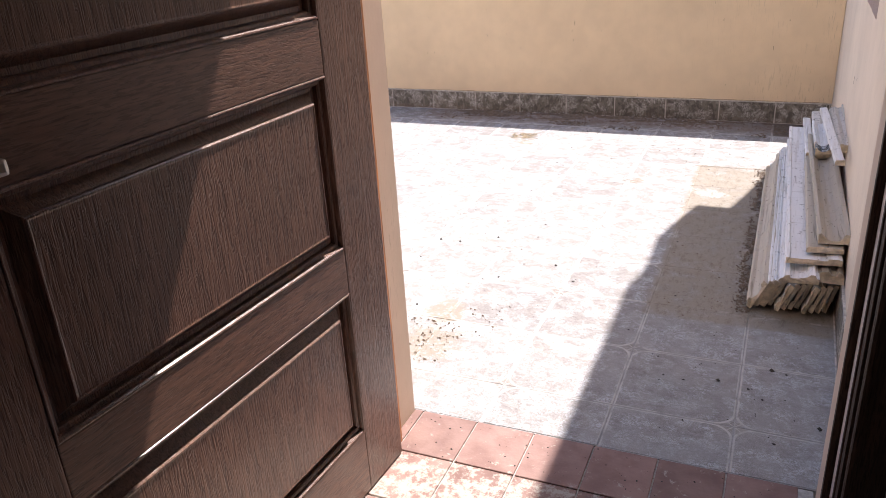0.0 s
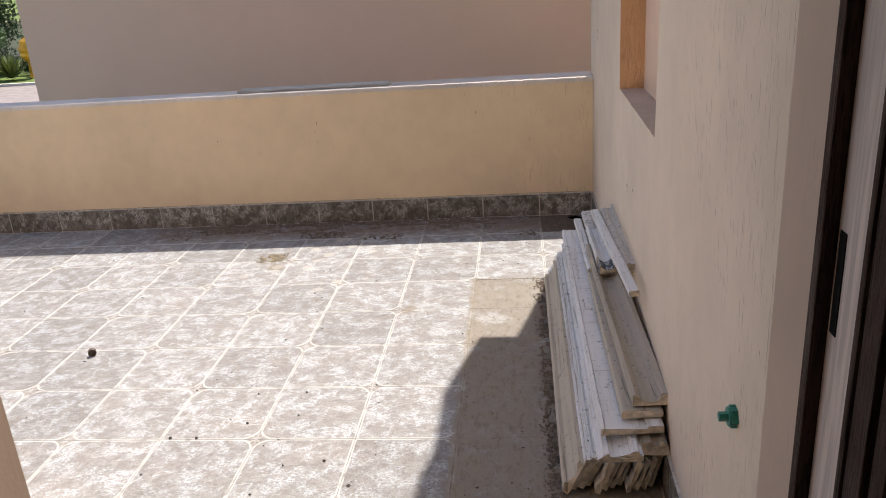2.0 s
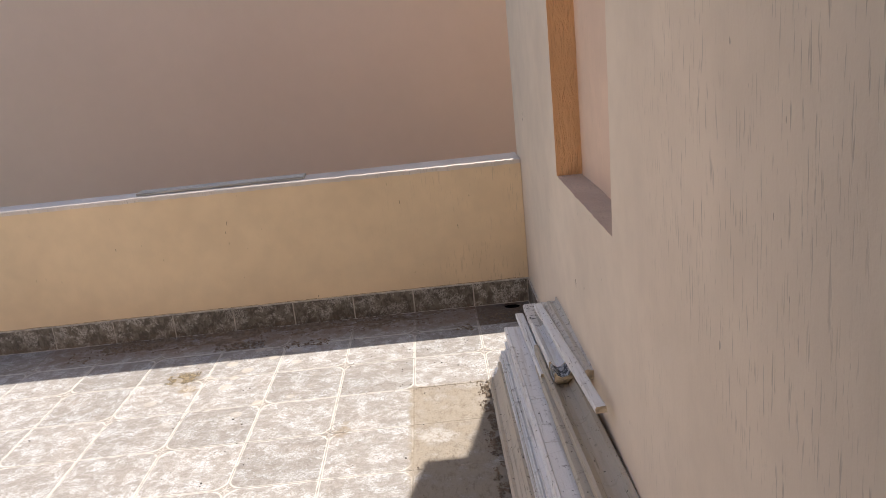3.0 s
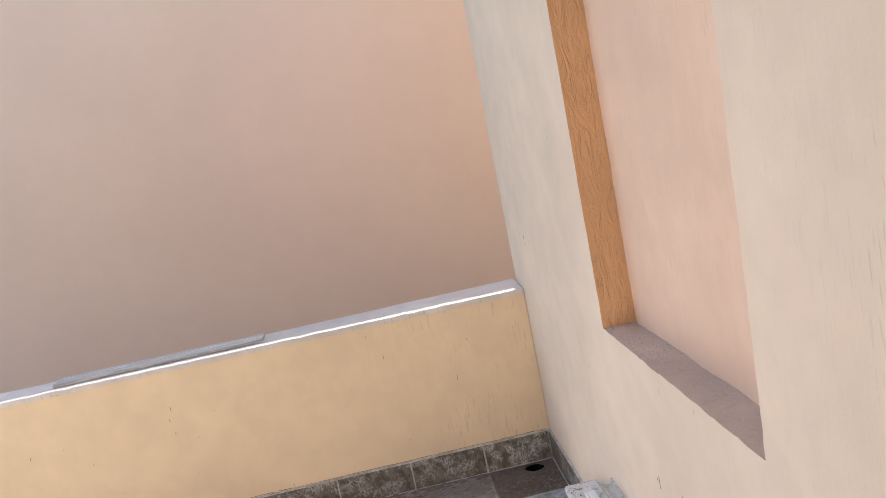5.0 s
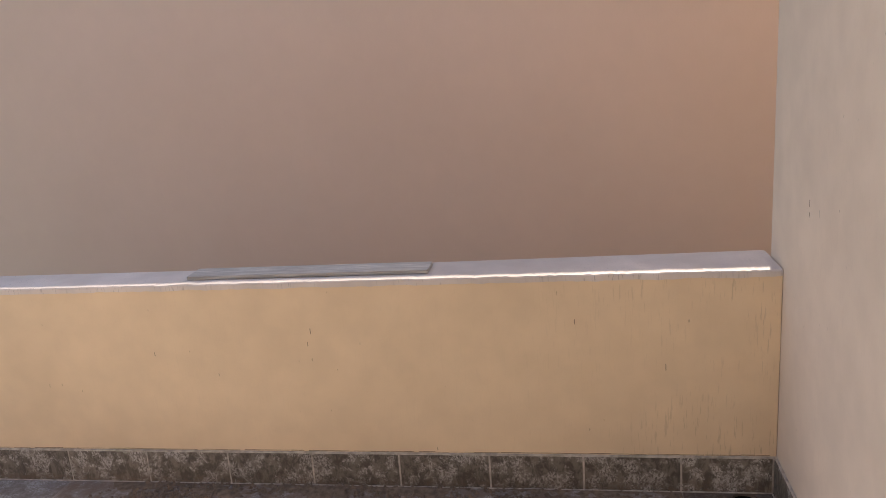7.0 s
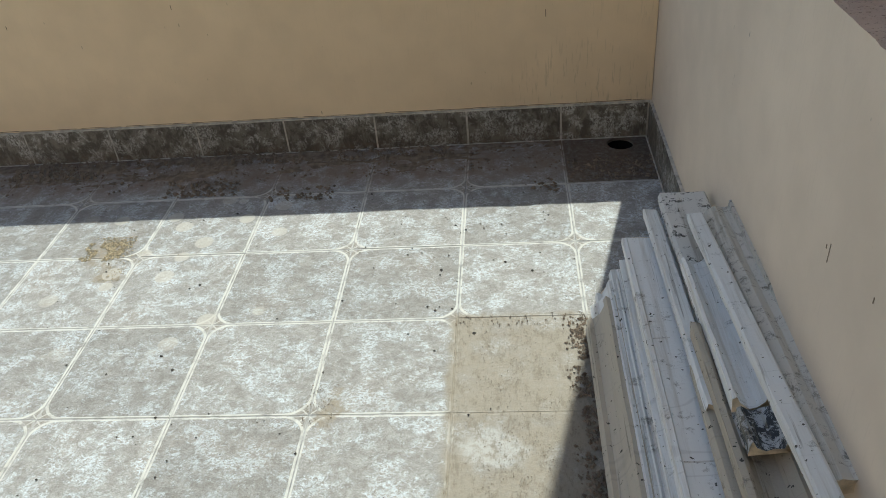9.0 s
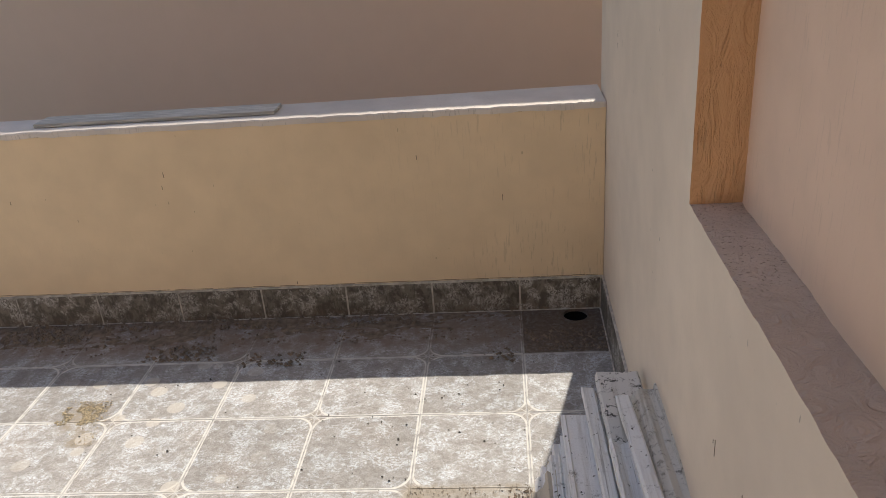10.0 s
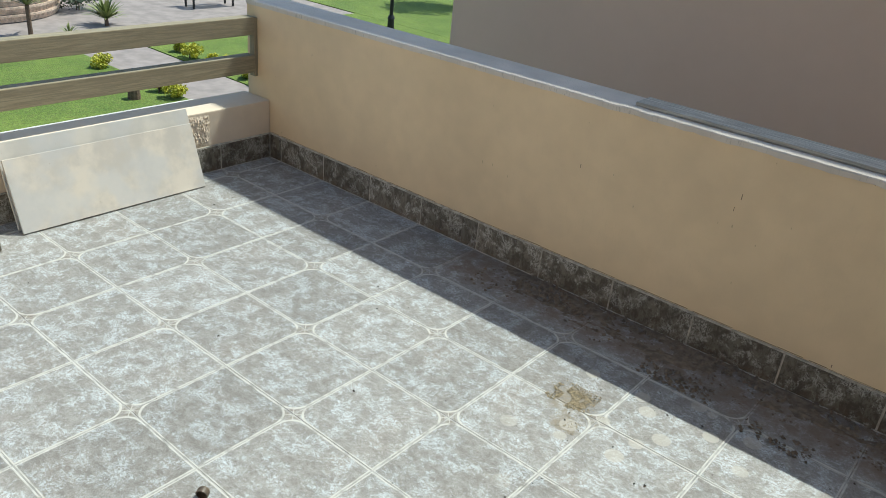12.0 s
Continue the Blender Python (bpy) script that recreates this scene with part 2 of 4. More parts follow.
def old_plaster(name, col):
    """Grubby white gypsum with grime along its length, mould and chips."""
    g = Graph(name, 0.8)
    p = g.geo
    long = g.noise(g.scaled(p, (42, 1.6, 42)), 1.0, 6, 0.7)
    blot = g.noise(p, 19, 8, 0.75)
    c = g.mix(g.ramp(long, 0.47, 0.68, 0, 0.5), col, (0.40, 0.36, 0.29))
    c = g.mix(g.ramp(g.noise(g.scaled(p, (90, 3.0, 90)), 1.0, 4, 0.6), 0.60, 0.70, 0, 0.55), c, (0.15, 0.135, 0.105))
    c = g.mix(g.ramp(blot, 0.57, 0.68, 0, 0.75), c, (0.17, 0.155, 0.125))
    c = g.shade(c, g.ramp(g.random(), 0, 1, 0.85, 1.08))
    c = g.mix(g.ramp(g.noise(p, 80, 4), 0.66, 0.70), c, (0.07, 0.062, 0.05))
    crack = g.ramp(g.math('ABSOLUTE', g.math('SUBTRACT', g.noise(g.scaled(p, (1.5, 7, 1.5)), 1.0, 1), 0.5)), 0.001, 0.004, 1, 0)
    c = g.mix(g.math('MULTIPLY', crack, 0.15), c, (0.14, 0.13, 0.11))
    g.color(c)
    g.bump(g.math('ADD', blot, g.noise(p, 120, 3)), 0.45, 0.003)
    return g.m


M_WALL = plaster("cream wall paint", (0.69, 0.585, 0.470), 0.55, worn=(1, -2.5, -1.95))
M_PARAPET = plaster("tan wall paint", (0.735, 0.580, 0.380), 0.36, worn=(0, 0.3, -0.7))
M_NEIGH = plaster("rose brown wall paint", (0.77, 0.575, 0.455), 0.02, 0.02)
# recess reveals: warm bounce from the sunlit floor is mixed into this orange
M_REVEAL = plaster("reveal paint with warm bounce", (0.66, 0.40, 0.21), 0.3, relief=0.9)
M_COPE = plaster("whitewashed coping", (0.64, 0.585, 0.53), 0.5, 0.12)
M_PEACH = plaster("peach wall paint", (0.70, 0.515, 0.39), 0.15)
M_LEDGE = plaster("grey sill paint", (0.52, 0.415, 0.335), 0.8, 0.14, relief=1.0)
M_ROOM = plaster("room wall paint", (0.66, 0.61, 0.55), 0.1)
M_JAMB = plaster("tan doorway paint", (0.60, 0.46, 0.355), 0.2)
M_GROUT = plain("pale grout", (0.47, 0.46, 0.43), 0.9, 0, 0.22, 60, 0.3)
def floor_grout():
    g = Graph("dusty floor grout", 0.9)
    fine = g.ramp(g.noise(g.geo, 60, 5, 0.7), 0.30, 0.62)
    c = g.shade(g.rgb((0.395, 0.395, 0.386)), g.ramp(g.noise(g.geo, 16, 7, 0.75), 0.36, 0.64, 0.58, 1.2))
    c = g.mix(g.ramp(g.noise(g.geo, 120, 6, 0.75), 0.55, 0.66, 0, 0.6), c, (0.24, 0.22, 0.19))
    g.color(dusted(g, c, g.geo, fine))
    return g.m


M_GROUT_FLOOR = floor_grout()
M_JOINT = plain("skirting joint", (0.47, 0.44, 0.39), 0.9, 0, 0.3, 40, 0.3)
M_TILE_A = tile_material("mottled floor tile", 1)
M_TILE_B = tile_material("mottled floor tile turned", -1)
def skirt_material():
    g = Graph("mottled skirting tile", 0.6)
    p = g.scaled(g.geo, (1.0, 1.0, 0.6))
    a = g.noise(p, 34, 10, 0.78, 0.5)
    c = g.mix(g.ramp(a, 0.43, 0.58), (0.095, 0.082, 0.064), (0.205, 0.184, 0.150))
    w = g.math('MULTIPLY', g.ramp(g.noise(g.geo, 9.5, 6, 0.75), 0.47, 0.56), g.ramp(g.noise(p, 130, 8, 0.86, 0.8), 0.47, 0.53))
    c = g.mix(g.math('MULTIPLY', w, 0.9), c, (0.50, 0.485, 0.445))
    x, y, z = g.split(g.geo)
    dirt = g.math('MULTIPLY', g.ramp(z, 0.005, 0.05, 1, 0), g.ramp(g.noise(g.geo, 30, 6, 0.7), 0.42, 0.6))
    c = g.mix(g.math('MULTIPLY', dirt, 0.8), c, (0.16, 0.12, 0.085))
    c = g.shade(c, g.ramp(g.random(), 0, 1, 0.85, 1.15))
    g.color(c)
    g.bump(a, 0.3, 0.002)
    return g.m


M_SKIRT = skirt_material()
def red_material():
    g = Graph("dusty red clay tile", 0.75)
    n = g.noise(g.geo, 12, 5)
    c = g.shade(g.mix(g.ramp(n, 0.3, 0.7), (0.215, 0.125, 0.105), (0.30, 0.19, 0.16)), g.ramp(g.random(), 0, 1, 0.88, 1.1))
    x, y, z = g.split(g.geo)
    heavy = g.ramp(y, -3.46, -3.33, 0.09, -0.06)
    d = g.ramp(g.math('ADD', g.noise(g.geo, 26, 8, 0.75), heavy), 0.52, 0.62)
    g.color(g.mix(g.math('MULTIPLY', d, 0.85), c, (0.46, 0.42, 0.36)))
    g.bump(g.noise(g.geo, 90, 4), 0.4, 0.002)
    return g.m


M_RED = red_material()
M_DOOR_V = wood("dark stained wood upright", (0.182, 0.094, 0.066), 'z', 0.36, 0.7, 1.2, 0.45, 0.42)
M_DOOR_H = wood("dark stained wood level", (0.182, 0.094, 0.066), 'y', 0.38, 0.4, 1.2, 0.4, 0.42)
M_FRAME = wood("dark door frame wood", (0.066, 0.038, 0.028), 'z', 0.65, 0.5, 1.2, 0.0, 0.5)
M_FRAME.node_tree.nodes["Principled BSDF"].inputs["Specular IOR Level"].default_value = 0.15
M_RAW = wood("raw orange wood", (0.42, 0.17, 0.06), 'z', 0.6)
M_PALE = wood("pale rebate wood", (0.74, 0.62, 0.545), 'z', 0.6, 0.2, 1.1)
M_RAIL = wood("weathered painted wood", (0.33, 0.285, 0.195), 'y', 0.7, 0.4, 1.1)
M_RAIL_END = wood("weathered upright wood", (0.33, 0.285, 0.195), 'z', 0.7, 0.4, 1.1)
M_GYPS = old_plaster("old white gypsum", (0.76, 0.76, 0.745))
M_GYPS2 = old_plaster("old cream gypsum", (0.53, 0.475, 0.385))
def mould_material(name, col, spots, lo, hi):
    g = Graph(name, 0.85)
    n = g.noise(g.geo, 38, 8, 0.8, 0.6)
    c = g.mix(g.ramp(n, lo, hi), col, spots)
    c = g.mix(g.ramp(g.noise(g.scaled(g.geo, (50, 2, 50)), 1.0, 5, 0.7), 0.5, 0.66, 0, 0.6), c, (0.30, 0.27, 0.21))
    g.color(c)
    g.bump(n, 0.4, 0.002)
    return g.m


M_MOULD = mould_material("mouldy gypsum", (0.64, 0.62, 0.58), (0.07, 0.066, 0.058), 0.53, 0.585)
M_MOULDING = mould_material("weathered gypsum moulding", (0.58, 0.55, 0.49), (0.16, 0.145, 0.12), 0.50, 0.66)
M_MARBLED = mould_material("marbled gypsum", (0.46, 0.48, 0.50), (0.05, 0.055, 0.06), 0.46, 0.52)
M_BREAK = plain("broken gypsum end", (0.62, 0.54, 0.41), 0.95, 0, 0.25, 40, 0.8)
def slab_material(name, lo, hi):
    g = Graph(name, 0.42)
    n, m = g.noise(g.geo, 6, 5, 0.6), g.noise(g.scaled(g.geo, (5, 5, 5)) , 1.0, 3)
    c = g.mix(g.ramp(n, 0.38, 0.62), lo, hi)
    c = g.mix(g.ramp(m, 0.42, 0.60, 0, 0.6), c, (0.55, 0.555, 0.565))
    c = g.mix(g.ramp(g.noise(g.geo, 30, 5, 0.7), 0.68, 0.74, 0, 0.6), c, (0.42, 0.37, 0.30))
    g.color(c)
    return g.m


M_SLAB = slab_material("sandy ceramic slab", (0.54, 0.505, 0.46), (0.68, 0.625, 0.55))
M_SLAB_GREY = slab_material("grey ceramic slab", (0.53, 0.515, 0.485), (0.62, 0.595, 0.55))
M_SOIL = plain("dry soil", (0.190, 0.150, 0.114), 1.0, 0, 0.3, 40, 0.5)
M_BLACK = plain("black void", (0.012, 0.011, 0.010), 0.9, 0, 0.1, 8, 0)
M_BLACK.node_tree.nodes["Principled BSDF"].inputs["Specular IOR Level"].default_value = 0.05
M_SCRATCH = plain("bare scratched plaster", (0.22, 0.17, 0.12), 0.95, 0, 0.2, 60, 0)
M_GREEN = plain("green plastic", (0.02, 0.22, 0.16), 0.4, 0, 0.15, 40, 0.1)
M_CHROME = plain("satin steel", (0.62, 0.60, 0.57), 0.3, 1.0, 0.05, 30, 0)
M_CREAM = plain("cream render", (0.70, 0.60, 0.48), 0.9, 0, 0.1, 0.8, 0)
M_STONE = plain("stacked stone", (0.56, 0.43, 0.34), 0.9, 0, 0.3, 9, 0.5)
M_PAVE = plain("grey pink paving", (0.285, 0.245, 0.23), 0.9, 0, 0.16, 2.5, 0.2)
M_ROAD = plain("asphalt", (0.055, 0.055, 0.058), 0.9, 0, 0.2, 3, 0.2)
M_KERB = plain("pale kerb", (0.56, 0.54, 0.50), 0.9, 0, 0.15, 6, 0.2)
M_IRON = plain("black iron", (0.02, 0.021, 0.022), 0.45, 0.4, 0.1, 20, 0)
M_BENCH = plain("blue green bench paint", (0.10, 0.20, 0.20), 0.5, 0, 0.1, 20, 0)
M_GOLD = plain("gold paint", (0.85, 0.42, 0.05), 0.3, 0.3, 0.1, 6, 0)
M_BARK = plain("bark", (0.14, 0.095, 0.065), 0.95, 0, 0.3, 20, 0.6)


def grass_material():
    g = Graph("lawn grass", 0.9)
    a = g.noise(g.geo, 0.55, 6, 0.7)
    b = g.noise(g.geo, 9, 5, 0.7)
    c = g.mix(g.ramp(a, 0.3, 0.7), (0.10, 0.165, 0.022), (0.185, 0.255, 0.042))
    c = g.mix(g.ramp(b, 0.45, 0.75, 0, 0.6), c, (0.16, 0.17, 0.045))
    c = g.shade(c, g.ramp(g.noise(g.geo, 28, 6, 0.75), 0.35, 0.65, 0.62, 1.25))
    g.color(c)
    g.bump(g.noise(g.geo, 40, 4), 0.8, 0.03)
    return g.m


def leaf_material(name, lo, hi):
    g = Graph(name, 0.55)
    n = g.t.nodes.new("ShaderNodeNewGeometry").outputs["Random Per Island"]
    g.color(g.mix(n, lo, hi))
    return g.m


M_GRASS = grass_material()
M_LEAF = leaf_material("green leaves", (0.045, 0.095, 0.025), (0.15, 0.23, 0.075))
M_LEAF_DARK = leaf_material("dark green leaves", (0.012, 0.032, 0.010), (0.04, 0.075, 0.022))
M_LEAF_YEL = leaf_material("yellow green leaves", (0.34, 0.37, 0.03), (0.66, 0.60, 0.06))
M_BLADE = leaf_material("blade leaves", (0.09, 0.14, 0.03), (0.30, 0.32, 0.12))


# ---- mesh helpers ----
def box(bm, x0, x1, y0, y1, z0, z1, bevel=0.0, mat=0):
    vs = [bm.verts.new((x, y, z)) for x in (x0, x1) for y in (y0, y1) for z in (z0, z1)]
    faces = [bm.faces.new([vs[k] for k in q]) for q in ((0, 1, 3, 2), (4, 6, 7, 5), (0, 4, 5, 1), (2, 3, 7, 6), (0, 2, 6, 4), (1, 5, 7, 3))]
    for f in faces:
        f.material_index = mat
    if bevel:
        edges = list({e for f in faces for e in f.edges})
        bmesh.ops.bevel(bm, geom=edges, offset=bevel, segments=2, affect='EDGES', profile=0.6)
    return faces


def tube(bm, x, y, z0, z1, r0, r1=None, n=16, axis='z'):
    r1 = r0 if r1 is None else r1
    rings = []
    for z, r in ((z0, r0), (z1, r1)):
        ring = []
        for k in range(n):
            a = 2 * math.pi * k / n
            p = (x + r * math.cos(a), y + r * math.sin(a), z)
            if axis == 'x':
                p = (z, x + r * math.cos(a), y + r * math.sin(a))
            elif axis == 'y':
                p = (x + r * math.cos(a), z, y + r * math.sin(a))
            ring.append(bm.verts.new(p))
        rings.append(ring)
    for k in range(n):
        bm.faces.new((rings[0][k], rings[0][(k + 1) % n], rings[1][(k + 1) % n], rings[1][k]))
    bm.faces.new(rings[0][::-1])
    bm.faces.new(rings[1])


def mesh_of(bm, name, *mats, smooth=False):
    bmesh.ops.recalc_face_normals(bm, faces=bm.faces)
    me = bpy.data.meshes.new(name)
    bm.to_mesh(me)
    bm.free()
    for m in mats:
        me.materials.append(m)
    if smooth:
        me.shade_smooth()
    return me


def thing(name, bm, mats, label="", category="", group="", kind="", smooth=False):
    mats = mats if isinstance(mats, (list, tuple)) else [mats]
    return tagged(new(name, mesh_of(bm, name, *mats, smooth=smooth)), label, category, group, kind)


def base_of(name, place, label, category, group="", kind=""):
    ob = new(name)
    ob.location = place
    return tagged(ob, label, category, group, kind)


def part(name, bm, mats, parent, label="", smooth=False):
    mats = mats if isinstance(mats, (list, tuple)) else [mats]
    ob = new(name, mesh_of(bm, name, *mats, smooth=smooth))
    ob.parent = parent
    ob.matrix_parent_inverse = Matrix()
    if label:
        ob["label"] = label
    return ob


def boxed(name, dims, mat, bevel=0.0, **tags):
    bm = bmesh.new()
    box(bm, *dims, bevel=bevel)
    return thing(name, bm, mat, **tags)


# ---- the terrace: plan ----
WX = 0.315       # face of the house wall at the parapet
TURN = 0.72      # degrees by which that wall closes in towards the door
PY = 0.32        # inner face of the parapet
LX = -3.77       # inner face of the low wall
DY = -3.20       # outer face of the door wall
GZ = -3.2        # garden level
SK = 0.128       # skirting height
DRAIN = (0.205, 0.262)

# floor bed, open under the drain
bm = bmesh.new()
dx, dy = DRAIN
for r in ((-4.0, dx - 0.05, DY, 0.52), (dx + 0.05, WX, DY, 0.52), (dx - 0.05, dx + 0.05, DY, dy - 0.05), (dx - 0.05, dx + 0.05, dy + 0.05, 0.52)):
    box(bm, *r, -0.25, -0.0014)
floor = thing("floor", bm, M_GROUT_FLOOR, "terrace floor of mottled grey tiles with white joints", "floor", kind="structure")

# parapet with its coping
bm = bmesh.new()
box(bm, -3.95, WX - 0.002, PY, 0.52, GZ, 0.774)
parapet = thing("wall_parapet", bm, M_PARAPET, "tan plastered parapet wall beside the terrace", "wall", kind="structure")
bm = bmesh.new()
random.seed(3)
NSEG = 420
rows = []
for k in range(NSEG + 1):
    x = -3.952 + (WX - 0.003 + 3.952) * k / NSEG
    j = (0.004 * noise.noise((x * 9, 0, 0)) + 0.003 * noise.noise((x * 31, 5, 0))) * min(1, max(0.12, (x + 3.0) / 1.2))
    h = 0.0025 * noise.noise((x * 14, 9, 2)) + 0.0022 * noise.noise((x * 55, 4, 2))
    bk = 0.518 + 0.06 * max(0, (x + 1.5) / 1.8)
    prof = ((PY - 0.004 + j, 0.7735 + 0.8 * j), (PY - 0.005 + j, 0.790 + h), (PY - 0.002 + j, 0.7955 + h), (PY + 0.008 + j, 0.7975 + h), (PY + 0.05, 0.797 + 0.5 * h), (bk - 0.024, 0.797), (bk, 0.792), (bk, 0.770))
    rows.append([bm.verts.new((x, y, z)) for y, z in prof])
for a, b in zip(rows, rows[1:]):
    for k in range(7):
        bm.faces.new((a[k], a[k + 1], b[k + 1], b[k]))
    bm.faces.new((a[7], a[0], b[0], b[7]))
bm.faces.new(rows[0])
bm.faces.new(rows[-1][::-1])
thing("trim_coping", bm, M_COPE, "chipped whitewashed top of the parapet wall", "coping", kind="structure")

def scratches(parent, marks, axis):
    """Short dark scratches in the plaster: along the wall, height, length."""
    for a, z, h in marks:
        bm = bmesh.new()
        if axis == 'x':
            box(bm, a - 0.0012, a + 0.0012, PY - 0.0008, PY + 0.001, z, z + h, 0.0006)
        else:
            box(bm, -0.0008, 0.001, a - PY - 0.0012, a - PY + 0.0012, z, z + h, 0.0006)
        part("scratch", bm, M_SCRATCH, parent)
scratches(parapet, ((-1.285, 0.598, 0.022), (-1.30, 0.552, 0.016), (-0.854, 0.143, 0.012), (-0.35, 0.62, 0.018), (-1.9, 0.52, 0.014), (-0.05, 0.45, 0.025)), 'x')

rnd = random.Random(21)
x = LX + 0.02
while x < 0.29:
    w = rnd.uniform(0.04, 0.12)
    z = SK + 0.0075 + rnd.uniform(-0.0006, 0.0012)
    bm = bmesh.new()
    box(bm, x, min(x + w, 0.30), PY - 0.0008, PY + 0.001, z, z + rnd.uniform(0.0008, 0.0026), 0.0003)
    part("crack", bm, M_SCRATCH, parapet)
    x += w + rnd.choice((0.0, 0.0, 0.004, 0.02))

# house wall along the terrace with its recess
NY0, NY1, NZ0, NZ1, ND = -1.86, -0.955, 0.925, 2.15, 0.095
bm = bmesh.new()
ys, zs = (DY - 0.075, NY0, NY1, 0.49), (GZ, NZ0, NZ1, 3.17)
gv = {(i, j): bm.verts.new((WX, y, z)) for i, y in enumerate(ys) for j, z in enumerate(zs)}
for i in range(3):
    for j in range(3):
        if (i, j) != (1, 1):
            bm.faces.new((gv[i, j], gv[i + 1, j], gv[i + 1, j + 1], gv[i, j + 1]))
gv[1, 2].co.y -= 0.066      # the near side of the recess is out of plumb
rim = [gv[1, 1], gv[2, 1], gv[2, 2], gv[1, 2]]
back = [bm.verts.new((WX + ND, v.co.y, v.co.z)) for v in rim]
for k in range(4):
    f = bm.faces.new((rim[k], rim[(k + 1) % 4], back[(k + 1) % 4], back[k]))
    f.material_index = 2 if k == 0 else 1
bm.faces.new(back).material_index = 3
outer = [bm.verts.new((6.0, y, z)) for y in (ys[0], ys[3]) for z in (zs[0], zs[3])]
bm.faces.new((gv[3, 0], gv[3, 1], gv[3, 2], gv[3, 3], outer[3], outer[2]))
bm.faces.new((gv[0, 0], gv[0, 1], gv[0, 2], gv[0, 3], outer[1], outer[0]))
bm.faces.new((gv[0, 3], gv[1, 3], gv[2, 3], gv[3, 3], outer[3], outer[1]))
bm.faces.new((gv[0, 0], gv[1, 0], gv[2, 0], gv[3, 0], outer[2], outer[0]))
bm.faces.new(outer[:2] + outer[:1:-1])
edges = [bm.edges.get((rim[k], rim[(k + 1) % 4])) for k in range(4)] + [bm.edges.get((back[k], back[(k + 1) % 4])) for k in range(4)]
bmesh.ops.subdivide_edges(bm, edges=edges, cuts=45, use_grid_fill=True)
for v in bm.verts:
    lean = 0.066 * (v.co.z - NZ0) / (NZ1 - NZ0)
    iny, inz = NY0 - lean + 0.002 < v.co.y < NY1 - 0.001, NZ0 + 0.001 < v.co.z < NZ1 - 0.001
    if WX - 0.001 < v.co.x < WX + ND + 0.001 and NY0 - 0.08 < v.co.y < NY1 + 0.001 and NZ0 - 0.001 < v.co.z < NZ1 + 0.001 and iny != inz:
        q = v.co * 13
        if inz:
            v.co.y += 0.005 * noise.noise(q) + 0.003 * noise.noise(q * 3.1)
        else:
            v.co.z += 0.005 * noise.noise(q) + 0.003 * noise.noise(q * 3.1)
for v in bm.verts:
    v.co.x, v.co.y = v.co.x - WX, v.co.y - PY
east = thing("wall_east", bm, [M_WALL, M_REVEAL, M_LEDGE, M_PEACH], "cream plastered house wall with a shallow recess", "wall", kind="structure")
east.matrix_world = pose(WX, PY, 0, 0, 0, -TURN)
scratches(east, ((-1.248, 0.583, 0.034), (-1.235, 0.600, 0.008), (-1.404, 0.630, 0.010), (0.07, 1.05, 0.020), (0.068, 1.02, 0.015)), 'y')

# roof edge above that wall
boxed("trim_roof_edge", (0.165, 6.0, -0.02, 0.488, 3.171, 3.95), M_WALL, 0.0, label="cream plastered overhanging roof edge", category="roof edge", kind="structure")
boxed("trim_roof_edge", (0.13, 6.0, -7.5, -0.0205, 3.171, 3.95), M_WALL, 0.0, label="cream plastered overhanging roof edge", category="roof edge", kind="structure")

# added slab, out of view: cuts the sun bounced onto the neighbour's wall
boxed("trim_sun_blocker", (1.15, 6.0, 0.489, 1.2, 3.171, 3.95), M_WALL, 0.0, label="unseen eave slab added to shade the far side of the house", category="eave", kind="structure")

# door wall
DX0, DX1, DTOP = -0.875, 0.198, 2.30
bm = bmesh.new()
box(bm, -4.0, DX0, -3.5, DY, GZ, 3.17)
box(bm, DX1, 0.269, -3.365, DY - 0.05, GZ, 3.17)
box(bm, 0.2186, 0.269, -3.5, -3.3652, GZ, 3.17)
box(bm, DX1, 0.2184, -3.5, -3.3652, GZ, -0.005)
box(bm, 0.269, 2.6, -3.5, DY - 0.08, GZ, 3.17)
box(bm, DX0, 0.269, -3.5, DY, DTOP, 3.17)
box(bm, DX0, DX1, -3.5, DY, GZ, -0.03)
thing("wall_south", bm, M_JAMB, "tan plastered house wall around the doorway", "wall", kind="structure")

# the room behind
for nm, d in (("wall_room_west", (-2.7, -2.6, -7.4, -3.5)), ("wall_room_east", (2.6, 2.7, -7.4, -3.5)), ("wall_room_back", (-2.7, 2.7, -7.5, -7.4))):
    boxed(nm, (*d, GZ, 3.17), M_ROOM, label="dim painted wall of the room", category="wall", kind="structure")
boxed("ceiling", (-2.6, 2.6, -7.4, -3.5, 2.75, 3.17), M_ROOM, label="plain painted ceiling of the room", category="ceiling", kind="structure")
boxed("floor_room", (-2.6, 2.6, -7.4, -3.501, -0.2, -0.004), M_GROUT, label="room floor bed under red clay tiles", category="floor", kind="structure")

# door frame
dframe = base_of("door_frame", (DX1, -3.43, 0), "dark stained wooden door frame with pale rebate", "door frame", kind="structure")
def framed(name, d, mat, bev=0.003, label=""):
    bm = bmesh.new()
    box(bm, d[0] - DX1, d[1] - DX1, d[2] + 3.43, d[3] + 3.43, d[4], d[5], bev)
    return part(name, bm, mat, dframe, label)
framed("stop", (0.194, 0.2184, -3.384, -3.3654, -0.0045, DTOP - 0.001), M_FRAME, 0.003)
framed("rebate", (0.2095, 0.2184, -3.4515, -3.3845, -0.0045, DTOP - 0.001), M_PALE, 0.0005, "pale unpainted rebate")
framed("bead", (0.2050, 0.2184, -3.4640, -3.4520, -0.0045, DTOP - 0.001), M_FRAME, 0.004)
